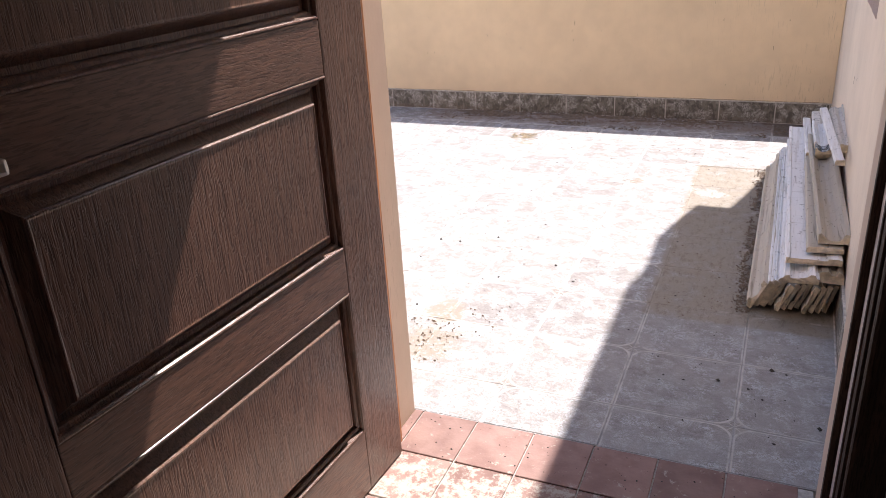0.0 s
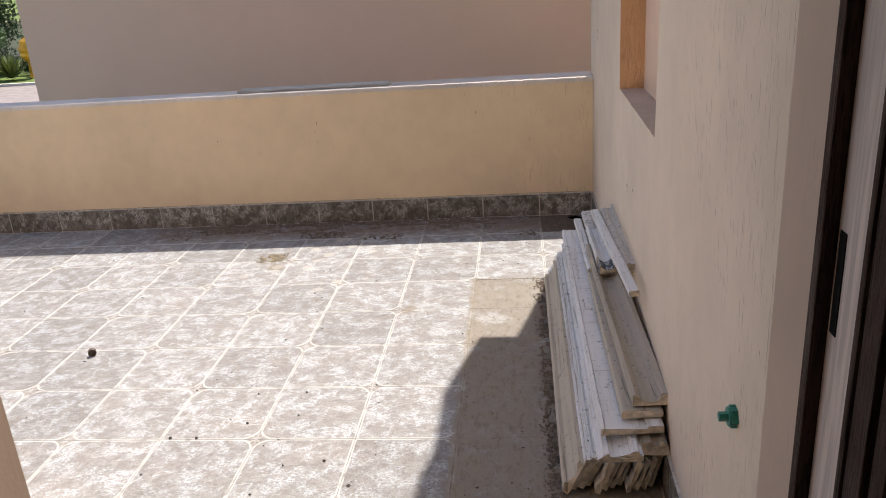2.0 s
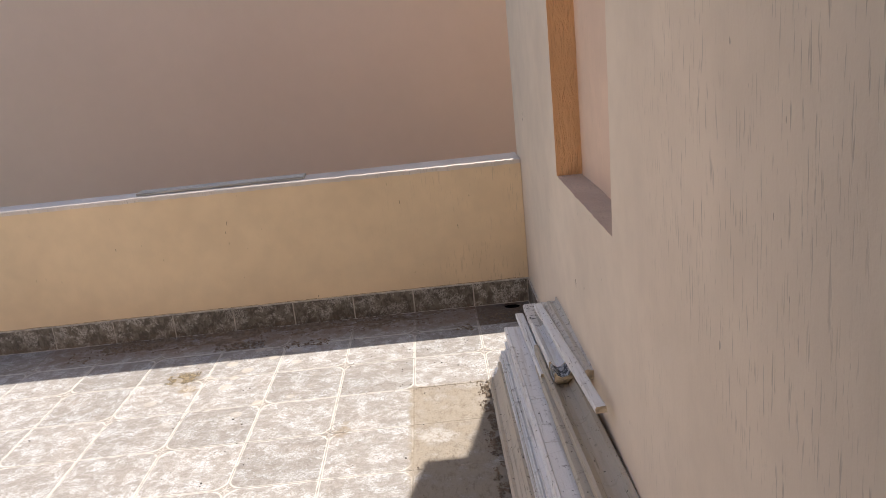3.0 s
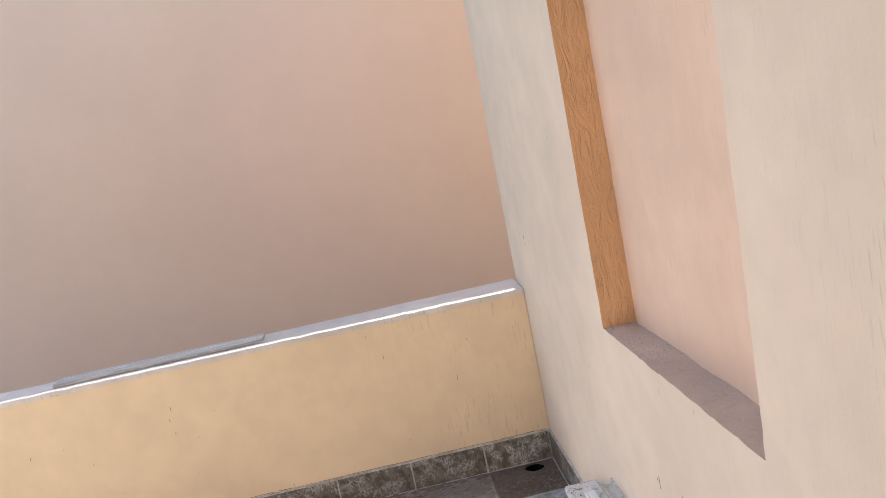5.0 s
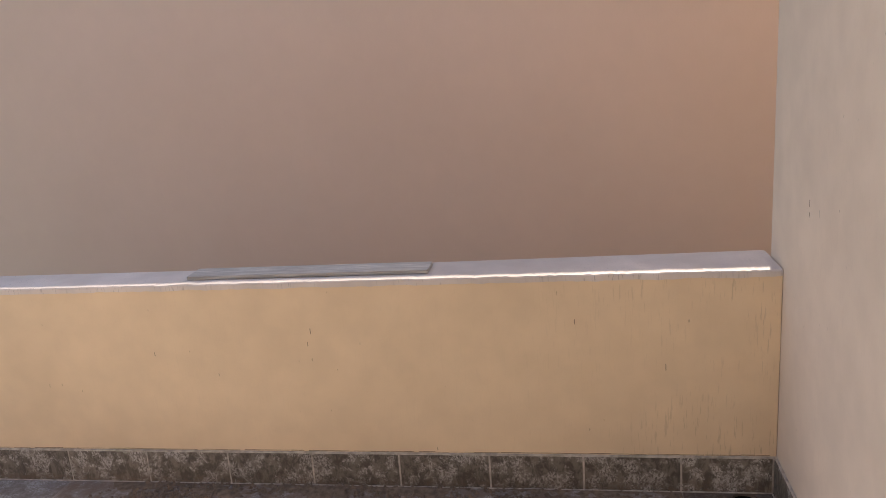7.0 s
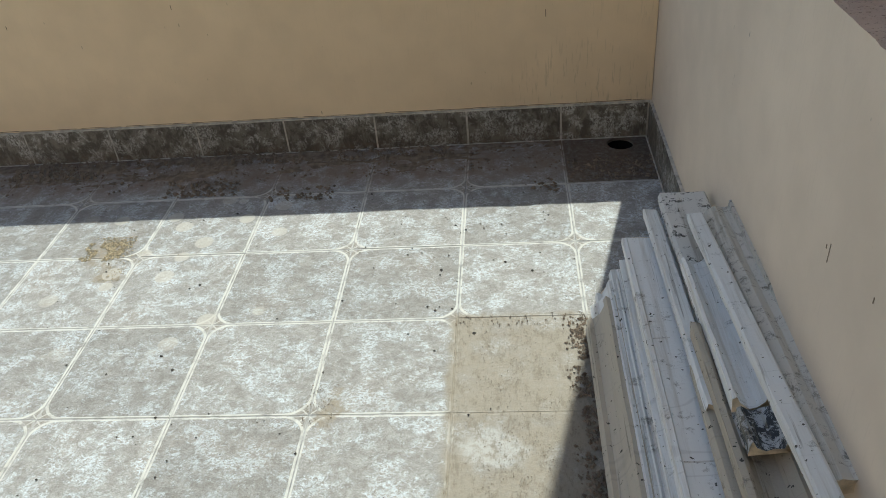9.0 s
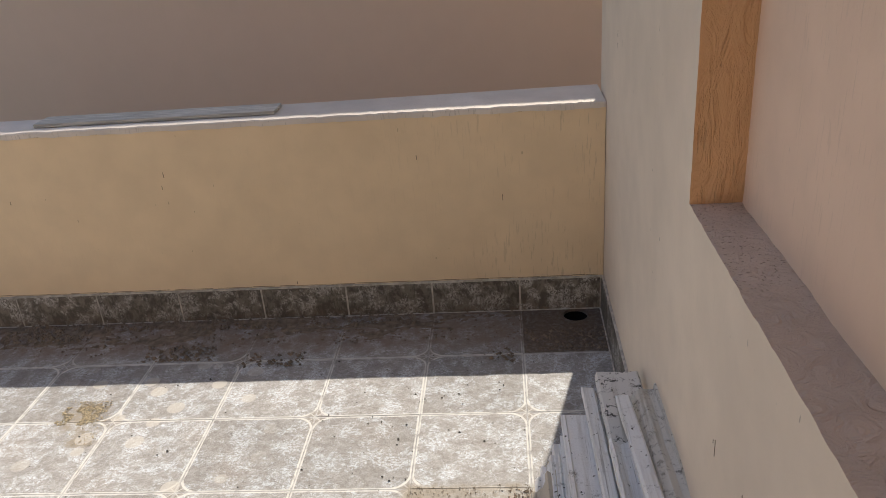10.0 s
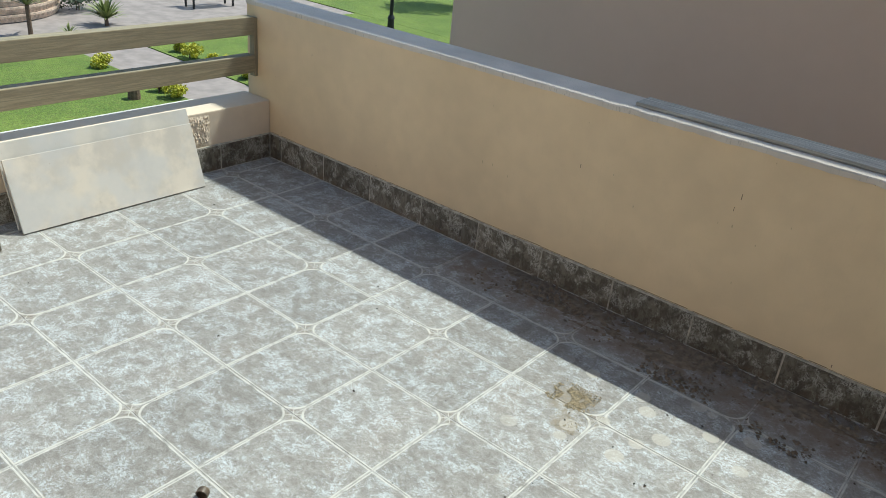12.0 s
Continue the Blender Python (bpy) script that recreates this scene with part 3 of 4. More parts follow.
framed("lining", (0.2085, 0.2184, -3.4995, -3.4645, -0.0045, DTOP - 0.001), M_FRAME, 0.002)
framed("architrave", (0.2135, 0.285, -3.530, -3.5005, -0.0035, DTOP + 0.06), M_FRAME, 0.008)
framed("strike_slot", (0.2085, 0.2094, -3.406, -3.391, 1.058, 1.168), M_BLACK, 0.0, "black lock slot")
framed("head_stop", (DX0 + 0.035, 0.1935, -3.425, -3.36, DTOP - 0.05, DTOP - 0.002), M_FRAME, 0.006)
framed("hinge_jamb", (DX0 + 0.0005, -0.842, -3.3965, -3.350, 0.0, DTOP - 0.001), M_RAW, 0.003, "raw orange wooden edge")

# door leaf, opened at a right angle into the room
def door_leaf():
    W, H, T = 1.05, 2.26, 0.034
    d = base_of("door_1", (-0.820, -3.398, 0.006), "dark brown panelled wooden door standing open", "door", kind="structure")
    # the leaf runs to -y; its room face looks to +x
    panels = [(0.178, 0.556), (0.665, 1.046), (1.156, 1.56), (1.68, 2.1)]
    y_in, y_out = -0.160, -0.908
    def slab(name, y0, y1, z0, z1, mat):
        bm = bmesh.new()
        box(bm, -T, 0, y0, y1, z0, z1, 0.003)
        return part(name, bm, mat, d)
    slab("stile", y_in, 0, 0, H, M_DOOR_V)
    slab("stile", -W, y_out, 0, H, M_DOOR_V)
    zs = [0.0] + [v for p in panels for v in p] + [H]
    for k in range(0, len(zs), 2):
        slab("rail", y_out + 0.0005, y_in - 0.0005, zs[k], zs[k + 1], M_DOOR_H)
    for z0, z1 in panels:
        bm = bmesh.new()
        # stepped frame down to a groove, then a raised field
        ring = [(0.0, -0.001), (0.001, 0.0008), (0.003, 0.0017), (0.005, 0.0011), (0.0075, -0.003), (0.009, -0.0085), (0.0145, -0.0095), (0.017, -0.012),
                (0.0185, -0.0205), (0.028, -0.0215), (0.031, -0.019), (0.0450, -0.0060), (0.0462, -0.0008), (0.0485, 0.0018), (0.0505, 0.0020), (0.053, 0.0008), (0.058, 0.0006)]
        loops = []
        for o, x in ring:
            loops.append([bm.verts.new((x, y, z)) for y, z in ((y_in - o, z0 + o), (y_in - o, z1 - o), (y_out + o, z1 - o), (y_out + o, z0 + o))])
        for a, b in zip(loops, loops[1:]):
            for k in range(4):
                bm.faces.new((a[k], a[(k + 1) % 4], b[(k + 1) % 4], b[k]))
        bm.faces.new(loops[-1])
        lo = [bm.verts.new((-T + 0.004, v.co.y, v.co.z)) for v in loops[0]]
        for k in range(4):
            bm.faces.new((loops[0][k], loops[0][(k + 1) % 4], lo[(k + 1) % 4], lo[k]))
        bm.faces.new(lo)
        part("panel", bm, M_DOOR_V, d)
    bm = bmesh.new()
    tube(bm, -0.985, 1.085, 0.0, 0.012, 0.028, axis='x', n=20)
    tube(bm, -0.985, 1.085, 0.012, 0.05, 0.010, axis='x', n=12)
    handle = part("handle", bm, M_CHROME, d, "satin steel lever handle")
    bm = bmesh.new()
    box(bm, 0.040, 0.056, -0.992, -0.895, 1.074, 1.096, 0.006)
    part("lever", bm, M_CHROME, handle)
    d.rotation_euler = (0, 0, radians(-3.8))
door_leaf()

# low wall at the end of the terrace
bm = bmesh.new()
box(bm, -3.98, LX, -2.6, PY - 0.001, GZ, 0.31, 0.006)
low_wall = thing("wall_low", bm, M_WALL, "low cream plastered wall with a crumbling top", "wall", kind="structure")
bm = bmesh.new()
ny, nz = 46, 40
pv = []
for a in range(ny + 1):
    row = []
    for b in range(nz + 1):
        y, z = -0.26 + 0.21 * a / ny, 0.132 + 0.168 * b / nz
        rim_d = min(a, ny - a, b, nz - b) / 6
        w = max(0.0, 0.004 + 0.006 * noise.noise((y * 60, z * 35, 1)) + 0.005 * noise.noise((y * 150, z * 90, 4))) * min(1, rim_d)
        row.append(bm.verts.new((LX - 0.0005 + w, y, z)))
    pv.append(row)
for a in range(ny):
    for b in range(nz):
        bm.faces.new((pv[a][b], pv[a + 1][b], pv[a + 1][b + 1], pv[a][b + 1]))
part("rough_patch", bm, M_WALL, low_wall, "crumbling pale plaster patch")
bm = bmesh.new()
box(bm, -4.0, LX, DY, -2.601, GZ, 3.17)
thing("wall_west_pier", bm, M_WALL, "cream plastered pier of the house wall", "wall", kind="structure")

# rail fence over the low wall
def rail_fence():
    f = base_of("railing", (-3.87, 0.25, 0.31), "weathered two-bar wooden railing over the low wall", "railing")
    def bar(name, d, mat, bev):
        bm = bmesh.new()
        box(bm, d[0] + 3.87, d[1] + 3.87, d[2] - 0.25, d[3] - 0.25, d[4] - 0.31, d[5] - 0.31, bev)
        return part(name, bm, mat, f)
    bar("bar", (-3.925, -3.862, -2.55, 0.298, 0.632, 0.722), M_RAIL, 0.004)
    bar("bar", (-3.925, -3.862, -2.55, 0.298, 0.438, 0.528), M_RAIL, 0.004)
    bar("post", (-3.905, -3.866, 0.2985, 0.3195, 0.415, 0.716), M_RAIL_END, 0.003)
    bar("post", (-3.965, -3.926, -1.90, -1.84, 0.31, 0.70), M_RAIL_END, 0.004)
rail_fence()

# ceramic slabs leaning on the low wall
def leaning_slab(y0, y1, foot, top_x, top_z, label, mat):
    rise = Vector((top_x - foot, 0, top_z))
    L = rise.length
    ang = math.atan2(rise.x, rise.z)
    bm = bmesh.new()
    box(bm, -0.006, 0.006, y0, y1, 0, L, 0.0015)
    ob = thing("ceramic_slab", bm, mat, label, "tile slab", group="slabs leaning on the low wall")
    ob.matrix_world = Matrix.Translation((foot, 0, 0.0035)) @ Matrix.Rotation(ang, 4, 'Y')
leaning_slab(-1.06, -0.185, -3.652, -3.769, 0.343, "pale grey ceramic slab leaning behind another", M_SLAB_GREY)
leaning_slab(-1.06, -0.20, -3.612, -3.716, 0.288, "large sandy ceramic slab leaning on the low wall", M_SLAB)

# low tiled step at the end of the low wall
bm = bmesh.new()
box(bm, -3.769, -3.53, -2.59, -1.18, -0.02, 0.098, 0.002)
thing("trim_step", bm, M_COPE, "low plastered step faced with dark tiles", "step", kind="structure")

# ---- stack of gypsum cornices ----
def cornice(name, length, prof, place, turn, mat, label, seed, lean=0.0, pitch=0.0, group="stacked gypsum cornices"):
    """prof: upper contour from edge to edge (u, v); the underside is flat. Runs along +y from place."""
    rnd = random.Random(seed)
    n = 14
    us = [p[0] for p in prof]
    prof = [(u, v * 1.35 if v > 0 else v) for u, v in prof]
    outline = list(prof) + [(us[-1], -0.012), (us[0], -0.012)]
    bm = bmesh.new()
    rings = []
    for k in range(n + 1):
        y = length * k / n
        ring = []
        for q, (u, v) in enumerate(outline):
            w = 0.0018
            e = rnd.uniform(-0.006, 0.006) if k in (0, n) else 0
            ring.append(bm.verts.new((u + rnd.uniform(-w, w) * 0.5, y + e, v + rnd.uniform(-w, w) * 0.5)))
        rings.append(ring)
    m = len(outline)
    for a, b in zip(rings, rings[1:]):
        for k in range(m):
            bm.faces.new((a[k], a[(k + 1) % m], b[(k + 1) % m], b[k]))
    for ring in (rings[0], rings[-1][::-1]):
        f = bm.faces.new(ring)
        f.material_index = 1
    ob = thing(name, bm, [mat, M_BREAK], label, "cornice", group=group)
    ob.matrix_world = pose(*place) @ Matrix.Rotation(radians(turn), 4, 'Z') @ Matrix.Rotation(radians(pitch), 4, 'X') @ Matrix.Rotation(radians(lean), 4, 'Y')
    return ob

P_STEP = ((0, 0.004), (0.012, 0.006), (0.016, 0.013), (0.030, 0.014), (0.034, 0.006), (0.060, 0.005), (0.085, 0.010), (0.095, 0.018), (0.108, 0.019), (0.112, 0.008), (0.122, 0.007))
P_FLAT = ((0, 0.006), (0.010, 0.008), (0.014, 0.003), (0.080, 0.004), (0.125, 0.003), (0.130, 0.009), (0.160, 0.010), (0.172, 0.006))
P_COVE = ((0, 0.016), (0.010, 0.018), (0.018, 0.012), (0.030, 0.002), (0.048, -0.003), (0.066, 0.001), (0.076, 0.010), (0.084, 0.018), (0.098, 0.018), (0.104, 0.010))
P_OGEE = ((0, 0.004), (0.008, 0.012), (0.022, 0.020), (0.040, 0.021), (0.052, 0.012), (0.066, 0.012), (0.072, 0.020), (0.084, 0.018), (0.092, 0.006))
P_THIN = ((0, 0.001), (0.010, 0.003), (0.030, 0.003), (0.036, -0.001), (0.070, 0.0), (0.078, 0.004), (0.100, 0.004), (0.108, 0.001))
P_BOARD = ((0, 0.002), (0.006, 0.006), (0.060, 0.006), (0.108, 0.006), (0.114, 0.002))
P_HALF = ((0, 0.012), (0.006, 0.014), (0.012, 0.006), (0.026, -0.001), (0.040, 0.000), (0.052, 0.007), (0.058, 0.014), (0.064, 0.012))
P_STRIP = ((0, 0.003), (0.004, 0.006), (0.030, 0.006), (0.034, 0.003))

for k in range(12):
    x = -0.008 + (0.022 * k if k < 3 else 0.066 + 0.0215 * (k - 3))
    far = (-0.74, -0.68, -0.64)[k] if k < 3 else -0.62 - 0.05 * (k % 3)
    near = -2.292 + 0.010 * ((k * 5) % 4)
    lean = (-54, -57, -61)[k] if k < 3 else -66 - 1.0 * (k - 3)
    cornice("cornice", far - near, P_THIN if k > 2 else P_STEP, (x, near, 0.0155 + 0.0008 * (k % 2)), 0.15 * ((k % 3) - 1), M_GYPS2 if k < 1 or k % 3 == 0 else M_GYPS,
            "grubby cream gypsum cornice standing on edge in a stack", 10 + k, lean=lean)
cornice("cornice", 1.66, P_STEP, (0.082, -2.335, 0.152), 0.2, M_GYPS, "white stepped gypsum cornice lying flat on the stack", 31, lean=-2, pitch=0.6)
cornice("cornice", 1.45, P_OGEE, (0.188, -2.285, 0.148), 0.4, M_GYPS2, "cream gypsum moulding lying flat on the stack", 32, lean=0, pitch=0.8)
long_board = cornice("cornice", 1.60, P_FLAT, (0.096, -2.268, 0.198), 0.6, M_GYPS, "long flat white gypsum board with cross cracks", 33, lean=-1, pitch=1.25)
cornice("cornice", 1.10, P_BOARD, (0.156, -2.232, 0.228), 0.5, M_GYPS2, "wide cream gypsum board on the stack", 34, lean=-2, pitch=1.5)
cornice("cornice", 1.15, P_COVE, (0.188, -2.215, 0.256), 1.6, M_GYPS2, "stained coved gypsum cornice near the stack top", 35, lean=-3, pitch=1.7)
cornice("cornice", 0.66, P_STRIP, (0.150, -1.25, 0.268), 0.9, M_GYPS, "narrow white gypsum strip on the stack", 36, pitch=-0.6)
cornice("cornice", 0.795, P_BOARD, (0.180, -1.36, 0.296), 0.2, M_MOULD, "mouldy white gypsum board on top of the stack", 40, lean=-2, pitch=-0.6)
cornice("cornice", 0.42, P_HALF, (0.178, -1.295, 0.321), 0.6, M_GYPS, "white coved gypsum cornice on top of the stack", 37, lean=-2, pitch=-1.6)
cornice("cornice", 0.76, P_OGEE, (0.245, -1.50, 0.352), 0.3, M_MOULDING, "mouldy gypsum moulding leaning towards the wall", 38, lean=-24, pitch=-2.2)
cornice("cornice", 1.03, P_STRIP, (0.233, -1.79, 0.402), 1.7, M_GYPS, "thin white gypsum strip laid along the stack", 39, lean=-6, pitch=-2.6)
cornice("cornice_fragment", 0.085, P_HALF, (0.180, -1.392, 0.322), 1.0, M_MARBLED, "broken gypsum fragment with dark marbled face", 41, lean=-4)

# cross joints of the long white board
for y in (-1.95, -1.62, -1.33, -1.02):
    bm = bmesh.new()
    box(bm, 0.0, 0.066, 0, 0.0035, 0, 0.0012)
    ob = part("joint", bm, M_MOULD, long_board)
    t = (y + 2.268)
    ob.location = (0.0145, t, 0.0037)

# plank on the coping
bm = bmesh.new()
box(bm, -0.45, 0.45, -0.055, 0.055, 0, 0.014, 0.003)
plank = thing("plank", bm, wood("weathered grey plank wood", (0.47, 0.455, 0.41), 'x', 0.85, 0.7, 1.5), "weathered grey plank lying on the parapet", "plank")
plank.matrix_world = pose(-1.30, 0.422, 0.7985, 0, 0, 0.5)

# green stopper in the wall
def pipe_plug():
    v = base_of("pipe_plug", (0.2795, -2.876, 0.630), "green plastic pipe plug sticking out of the wall", "pipe plug")
    bm = bmesh.new()
    tube(bm, 0, 0, -0.020, 0.004, 0.018, axis='x', n=12)
    collar = part("collar", bm, M_GREEN, v)
    bm = bmesh.new()
    tube(bm, 0, 0, -0.036, -0.020, 0.009, axis='x', n=6)
    part("cap", bm, M_GREEN, v)
    for k in range(6):
        a = math.pi * k / 3
        bm = bmesh.new()
        tube(bm, 0.017 * math.cos(a), 0.017 * math.sin(a), -0.016, -0.004, 0.0045, axis='x', n=6)
        part("lug", bm, M_GREEN, collar)
pipe_plug()

# drain pipe
bm = bmesh.new()
seg = 24
ri = [[bm.verts.new((dx + r * math.cos(2 * math.pi * k / seg), dy + r * math.sin(2 * math.pi * k / seg), z)) for k in range(seg)] for r, z in ((0.047, -0.012), (0.047, -0.16))]
for k in range(seg):
    bm.faces.new((ri[0][k], ri[0][(k + 1) % seg], ri[1][(k + 1) % seg], ri[1][k]))
bm.faces.new(ri[1])
thing("drain_pipe", bm, M_BLACK, "dark open drain hole in the floor corner", "drain", kind="structure")

# hollow cap on the floor
bm = bmesh.new()
prof = ((0.008, 0.0), (0.014, 0.001), (0.0165, 0.006), (0.0165, 0.020), (0.0135, 0.021), (0.0125, 0.008), (0.006, 0.005))
loops = [[bm.verts.new((r * math.cos(2 * math.pi * k / 18), r * math.sin(2 * math.pi * k / 18), z)) for k in range(18)] for r, z in prof]
for a, b in zip(loops, loops[1:]):
    for k in range(18):
        bm.faces.new((a[k], a[(k + 1) % 18], b[(k + 1) % 18], b[k]))
bm.faces.new(loops[0])
bm.faces.new(loops[-1])
cap = thing("bottle_cap", bm, plain("brown plastic", (0.10, 0.075, 0.055), 0.5, 0, 0.2, 40, 0.1), "small brown hollow cap lying on the tiles", "bottle cap")
cap.matrix_world = pose(-1.905, -1.372, 0.0172, 98, 0, 30)

# soil crumbs and grit
def crumbs(name, spots, label, mat, seed):
    rnd = random.Random(seed)
    verts, faces = [], []
    for x0, x1, y0, y1, n, s0, s1 in spots:
        for _ in range(n):
            cx, cy = rnd.uniform(x0, x1), rnd.uniform(y0, y1)
            s = s0 + (s1 - s0) * rnd.random() ** 3
            if math.hypot(cx - DRAIN[0], cy - DRAIN[1]) < 0.06 or noise.noise((cx * 31, cy * 23, 0)) + 0.5 * noise.noise((cx * 7, cy * 7, 2)) < -0.22:
                continue
            i = len(verts)
            for d in ((1, 0, 0), (-0.9, 0.2, 0), (0, 1, 0), (0.1, -1, 0), (0, 0, 0.9), (0, 0, -0.3)):
                verts.append((cx + s * d[0] * rnd.uniform(0.6, 1.2), cy + s * d[1] * rnd.uniform(0.6, 1.2), max(0.001, s * d[2] * rnd.uniform(0.5, 1) + 0.002)))
            faces += [(i + a, i + b, i + c) for a, b, c in ((0, 2, 4), (2, 1, 4), (1, 3, 4), (3, 0, 4), (2, 0, 5), (1, 2, 5), (3, 1, 5), (0, 3, 5))]
    me = bpy.data.meshes.new(name)
    me.from_pydata(verts, [], faces)
    me.materials.append(mat)
    return tagged(new(name, me), label, "grit", kind="stuff")
crumbs("soil_crumbs", [(-0.062, 0.0, -2.30, -0.66, 2200, 0.0006, 0.006), (-0.045, 0.0, -2.32, -0.70, 3000, 0.0008, 0.008), (0.01, 0.30, 0.01, 0.17, 500, 0.002, 0.010), (-2.2, 0.0, 0.10, 0.31, 2200, 0.001, 0.008), (-2.05, -1.70, 0.17, 0.30, 700, 0.002, 0.016), (-1.40, -1.12, 0.01, 0.12, 320, 0.002, 0.013), (-1.75, -0.9, 0.23, 0.305, 900, 0.002, 0.013), (-1.0, -0.78, -0.04, 0.05, 260, 0.0015, 0.011), (-0.9, -0.4, 0.22, 0.305, 520, 0.002, 0.014),
    (-0.14, -0.02, -0.05, 0.06, 90, 0.002, 0.012), (-0.27, -0.10, -1.28, -0.67, 2400, 0.0003, 0.0017), (-0.34, -0.05, -1.28, -0.66, 900, 0.0003, 0.0018), (-0.34, 0.0, -0.70, -0.655, 300, 0.0006, 0.003), (-0.68, -0.61, -1.04, -0.90, 260, 0.0004, 0.0025), (-0.33, -0.03, -2.4, -1.3, 160, 0.001, 0.006),
    (-1.15, -0.90, -2.98, -2.68, 380, 0.0015, 0.007), (-0.95, -0.8, -2.75, -2.5, 60, 0.0015, 0.007), (-2.2, -1.5, 0.05, 0.2, 160, 0.002, 0.012)],
    "dry brown soil crumbs scattered on the tiles", M_SOIL, 5)
crumbs("sandy_crumbs", [(-1.53, -1.40, -0.35, -0.25, 2200, 0.0008, 0.0045), (-1.50, -1.38, -0.33, -0.22, 1100, 0.0006, 0.004), (-1.42, -1.35, -0.46, -0.30, 260, 0.0006, 0.003), (-1.56, -1.32, -0.44, -0.18, 260, 0.0005, 0.003)],
    "small heap of pale sandy crumbs on the tiles", plain("sandy soil", (0.36, 0.305, 0.21), 1.0, 0, 0.4, 130, 0.3), 9)

def soil_drift():
    """Low ridges of blown soil along the foot of the parapet."""
    nx, ny = 240, 26
    verts, faces = [], []
    for a in range(nx + 1):
        for b in range(ny + 1):
            x, y = -2.15 + 2.15 * a / nx, 0.10 + 0.205 * b / ny
            edge = min(1.0, 4 * (1 - a / nx), 6 * a / nx) * min(1.0, 5 * b / ny, 6 * (1 - b / ny) + 0.5)
            h = 0.010 * noise.noise((x * 5, y * 16, 3)) + 0.006 * noise.noise((x * 17, y * 45, 7)) + 0.003 * noise.noise((x * 60, y * 80, 1))
            verts.append((x, y, max(-0.003, h * edge - 0.0025 + 0.003 * b / ny)))
    for a in range(nx):
        for b in range(ny):
            i = a * (ny + 1) + b
            faces.append((i, i + ny + 1, i + ny + 2, i + 1))
    me = bpy.data.meshes.new("soil_drift")
    me.from_pydata(verts, [], faces)
    me.materials.append(M_SOIL)
    tagged(new("soil_drift", me), "low ridges of dry brown soil along the parapet foot", "soil", kind="stuff")
soil_drift()
crumbs("grit", [(-3.6, 0.3, -3.1, -0.1, 420, 0.001, 0.006), (-1.4, -0.4, -2.6, -1.0, 60, 0.003, 0.009), (-0.75, 0.05, -0.68, 0.02, 170, 0.0012, 0.0055), (-1.6, -0.2, -1.1, 0.0, 220, 0.0008, 0.004), (-0.3, 0.3, -3.1, -2.4, 40, 0.003, 0.011), (-0.9, 0.1, -3.4, -3.2, 160, 0.001, 0.004)],
    "small dark grit on the tiles", plain("dark grit", (0.06, 0.055, 0.05), 0.9, 0, 0.3, 30, 0), 6)

# ---- neighbour's house ----
def neighbour():
    h = base_of("neighbour_house", (-2, 5, GZ), "plain rose brown plastered house next door", "house")
    bm = bmesh.new()
    box(bm, -2.32, 9.0, -2.55, 4.0, 0, 7.4)
    part("wall", bm, M_NEIGH, h)
    bm = bmesh.new()
    box(bm, -2.36, 9.1, -2.56, 4.1, 7.401, 7.808)
    part("roof", bm, M_COPE, h)
    h.rotation_euler = (0, 0, radians(0.45))
neighbour()

# ---- garden ----
boxed("ground", (-900, 900, -900, 900, GZ - 1.0, GZ - 0.12), M_GRASS, label="grassy ground reaching the horizon", category="ground", kind="structure")
boxed("road", (-13.5, -5.5, -60, 29.9, GZ - 0.5, GZ - 0.10), M_ROAD, label="dark asphalt road past the houses", category="road", kind="structure")
boxed("road", (-60, 60, 30, 36.5, GZ - 0.5, GZ - 0.09), M_PAVE, label="pale sunlit road beyond the lawn", category="road", kind="structure")
boxed("pavement", (-60, -19.2, -40, 28, GZ - 0.5, GZ - 0.02), M_PAVE, label="grey pink paved square in the garden", category="pavement", kind="structure")
boxed("pavement", (-19.2, -13.75, 6.35, 7.95, GZ - 0.5, GZ - 0.021), M_PAVE, label="narrow paved path between two lawns", category="path", kind="structure")
boxed("lawn", (-19.2, -13.75, -40, 6.34, GZ - 0.5, GZ), M_GRASS, label="sunlit green lawn", category="lawn", kind="structure")
boxed("lawn", (-19.2, -13.75, 7.96, 16.0, GZ - 0.5, GZ), M_GRASS, label="sunlit green lawn", category="lawn", kind="structure")
boxed("lawn", (-42, -13.75, 16.0, 27.5, GZ - 0.5, GZ + 0.004), M_GRASS, label="sunlit green lawn", category="lawn", kind="structure")
for y0, y1 in ((-40, 6.3), (8.0, 27)):
    boxed("kerb", (-13.75, -13.5, y0, y1, GZ - 0.5, GZ + 0.06), M_KERB, 0.02, label="pale concrete kerb beside the road", category="kerb", kind="structure")


def leaf_cloud(centres, count, size, seed, lean=0.0):
    """Small bent leaf quads scattered about the given clump centres (x, y, z, radius)."""
    rnd = random.Random(seed)
    verts, faces = [], []
    total = sum(c[3] ** 2 for c in centres)
    for cx, cy, cz, r in centres:
        for _ in range(int(count * r * r / total)):
            d = Vector((rnd.gauss(0, 1), rnd.gauss(0, 1), rnd.gauss(0, 1))).normalized() * r * rnd.uniform(0.55, 1.05)
            c = Vector((cx, cy, cz)) + d
            m = Euler((rnd.uniform(-1, 1), rnd.uniform(-1, 1), rnd.uniform(0, 6.28))).to_matrix()
            s = size * rnd.uniform(0.6, 1.3)
            i = len(verts)
            for q in ((-0.5, 0, 0), (0, -0.28, 0.06), (0.6, 0, -0.05), (0, 0.28, 0.06)):
                verts.append(c + m @ (Vector(q) * s))
            faces.append((i, i + 1, i + 2, i + 3))
    return verts, faces


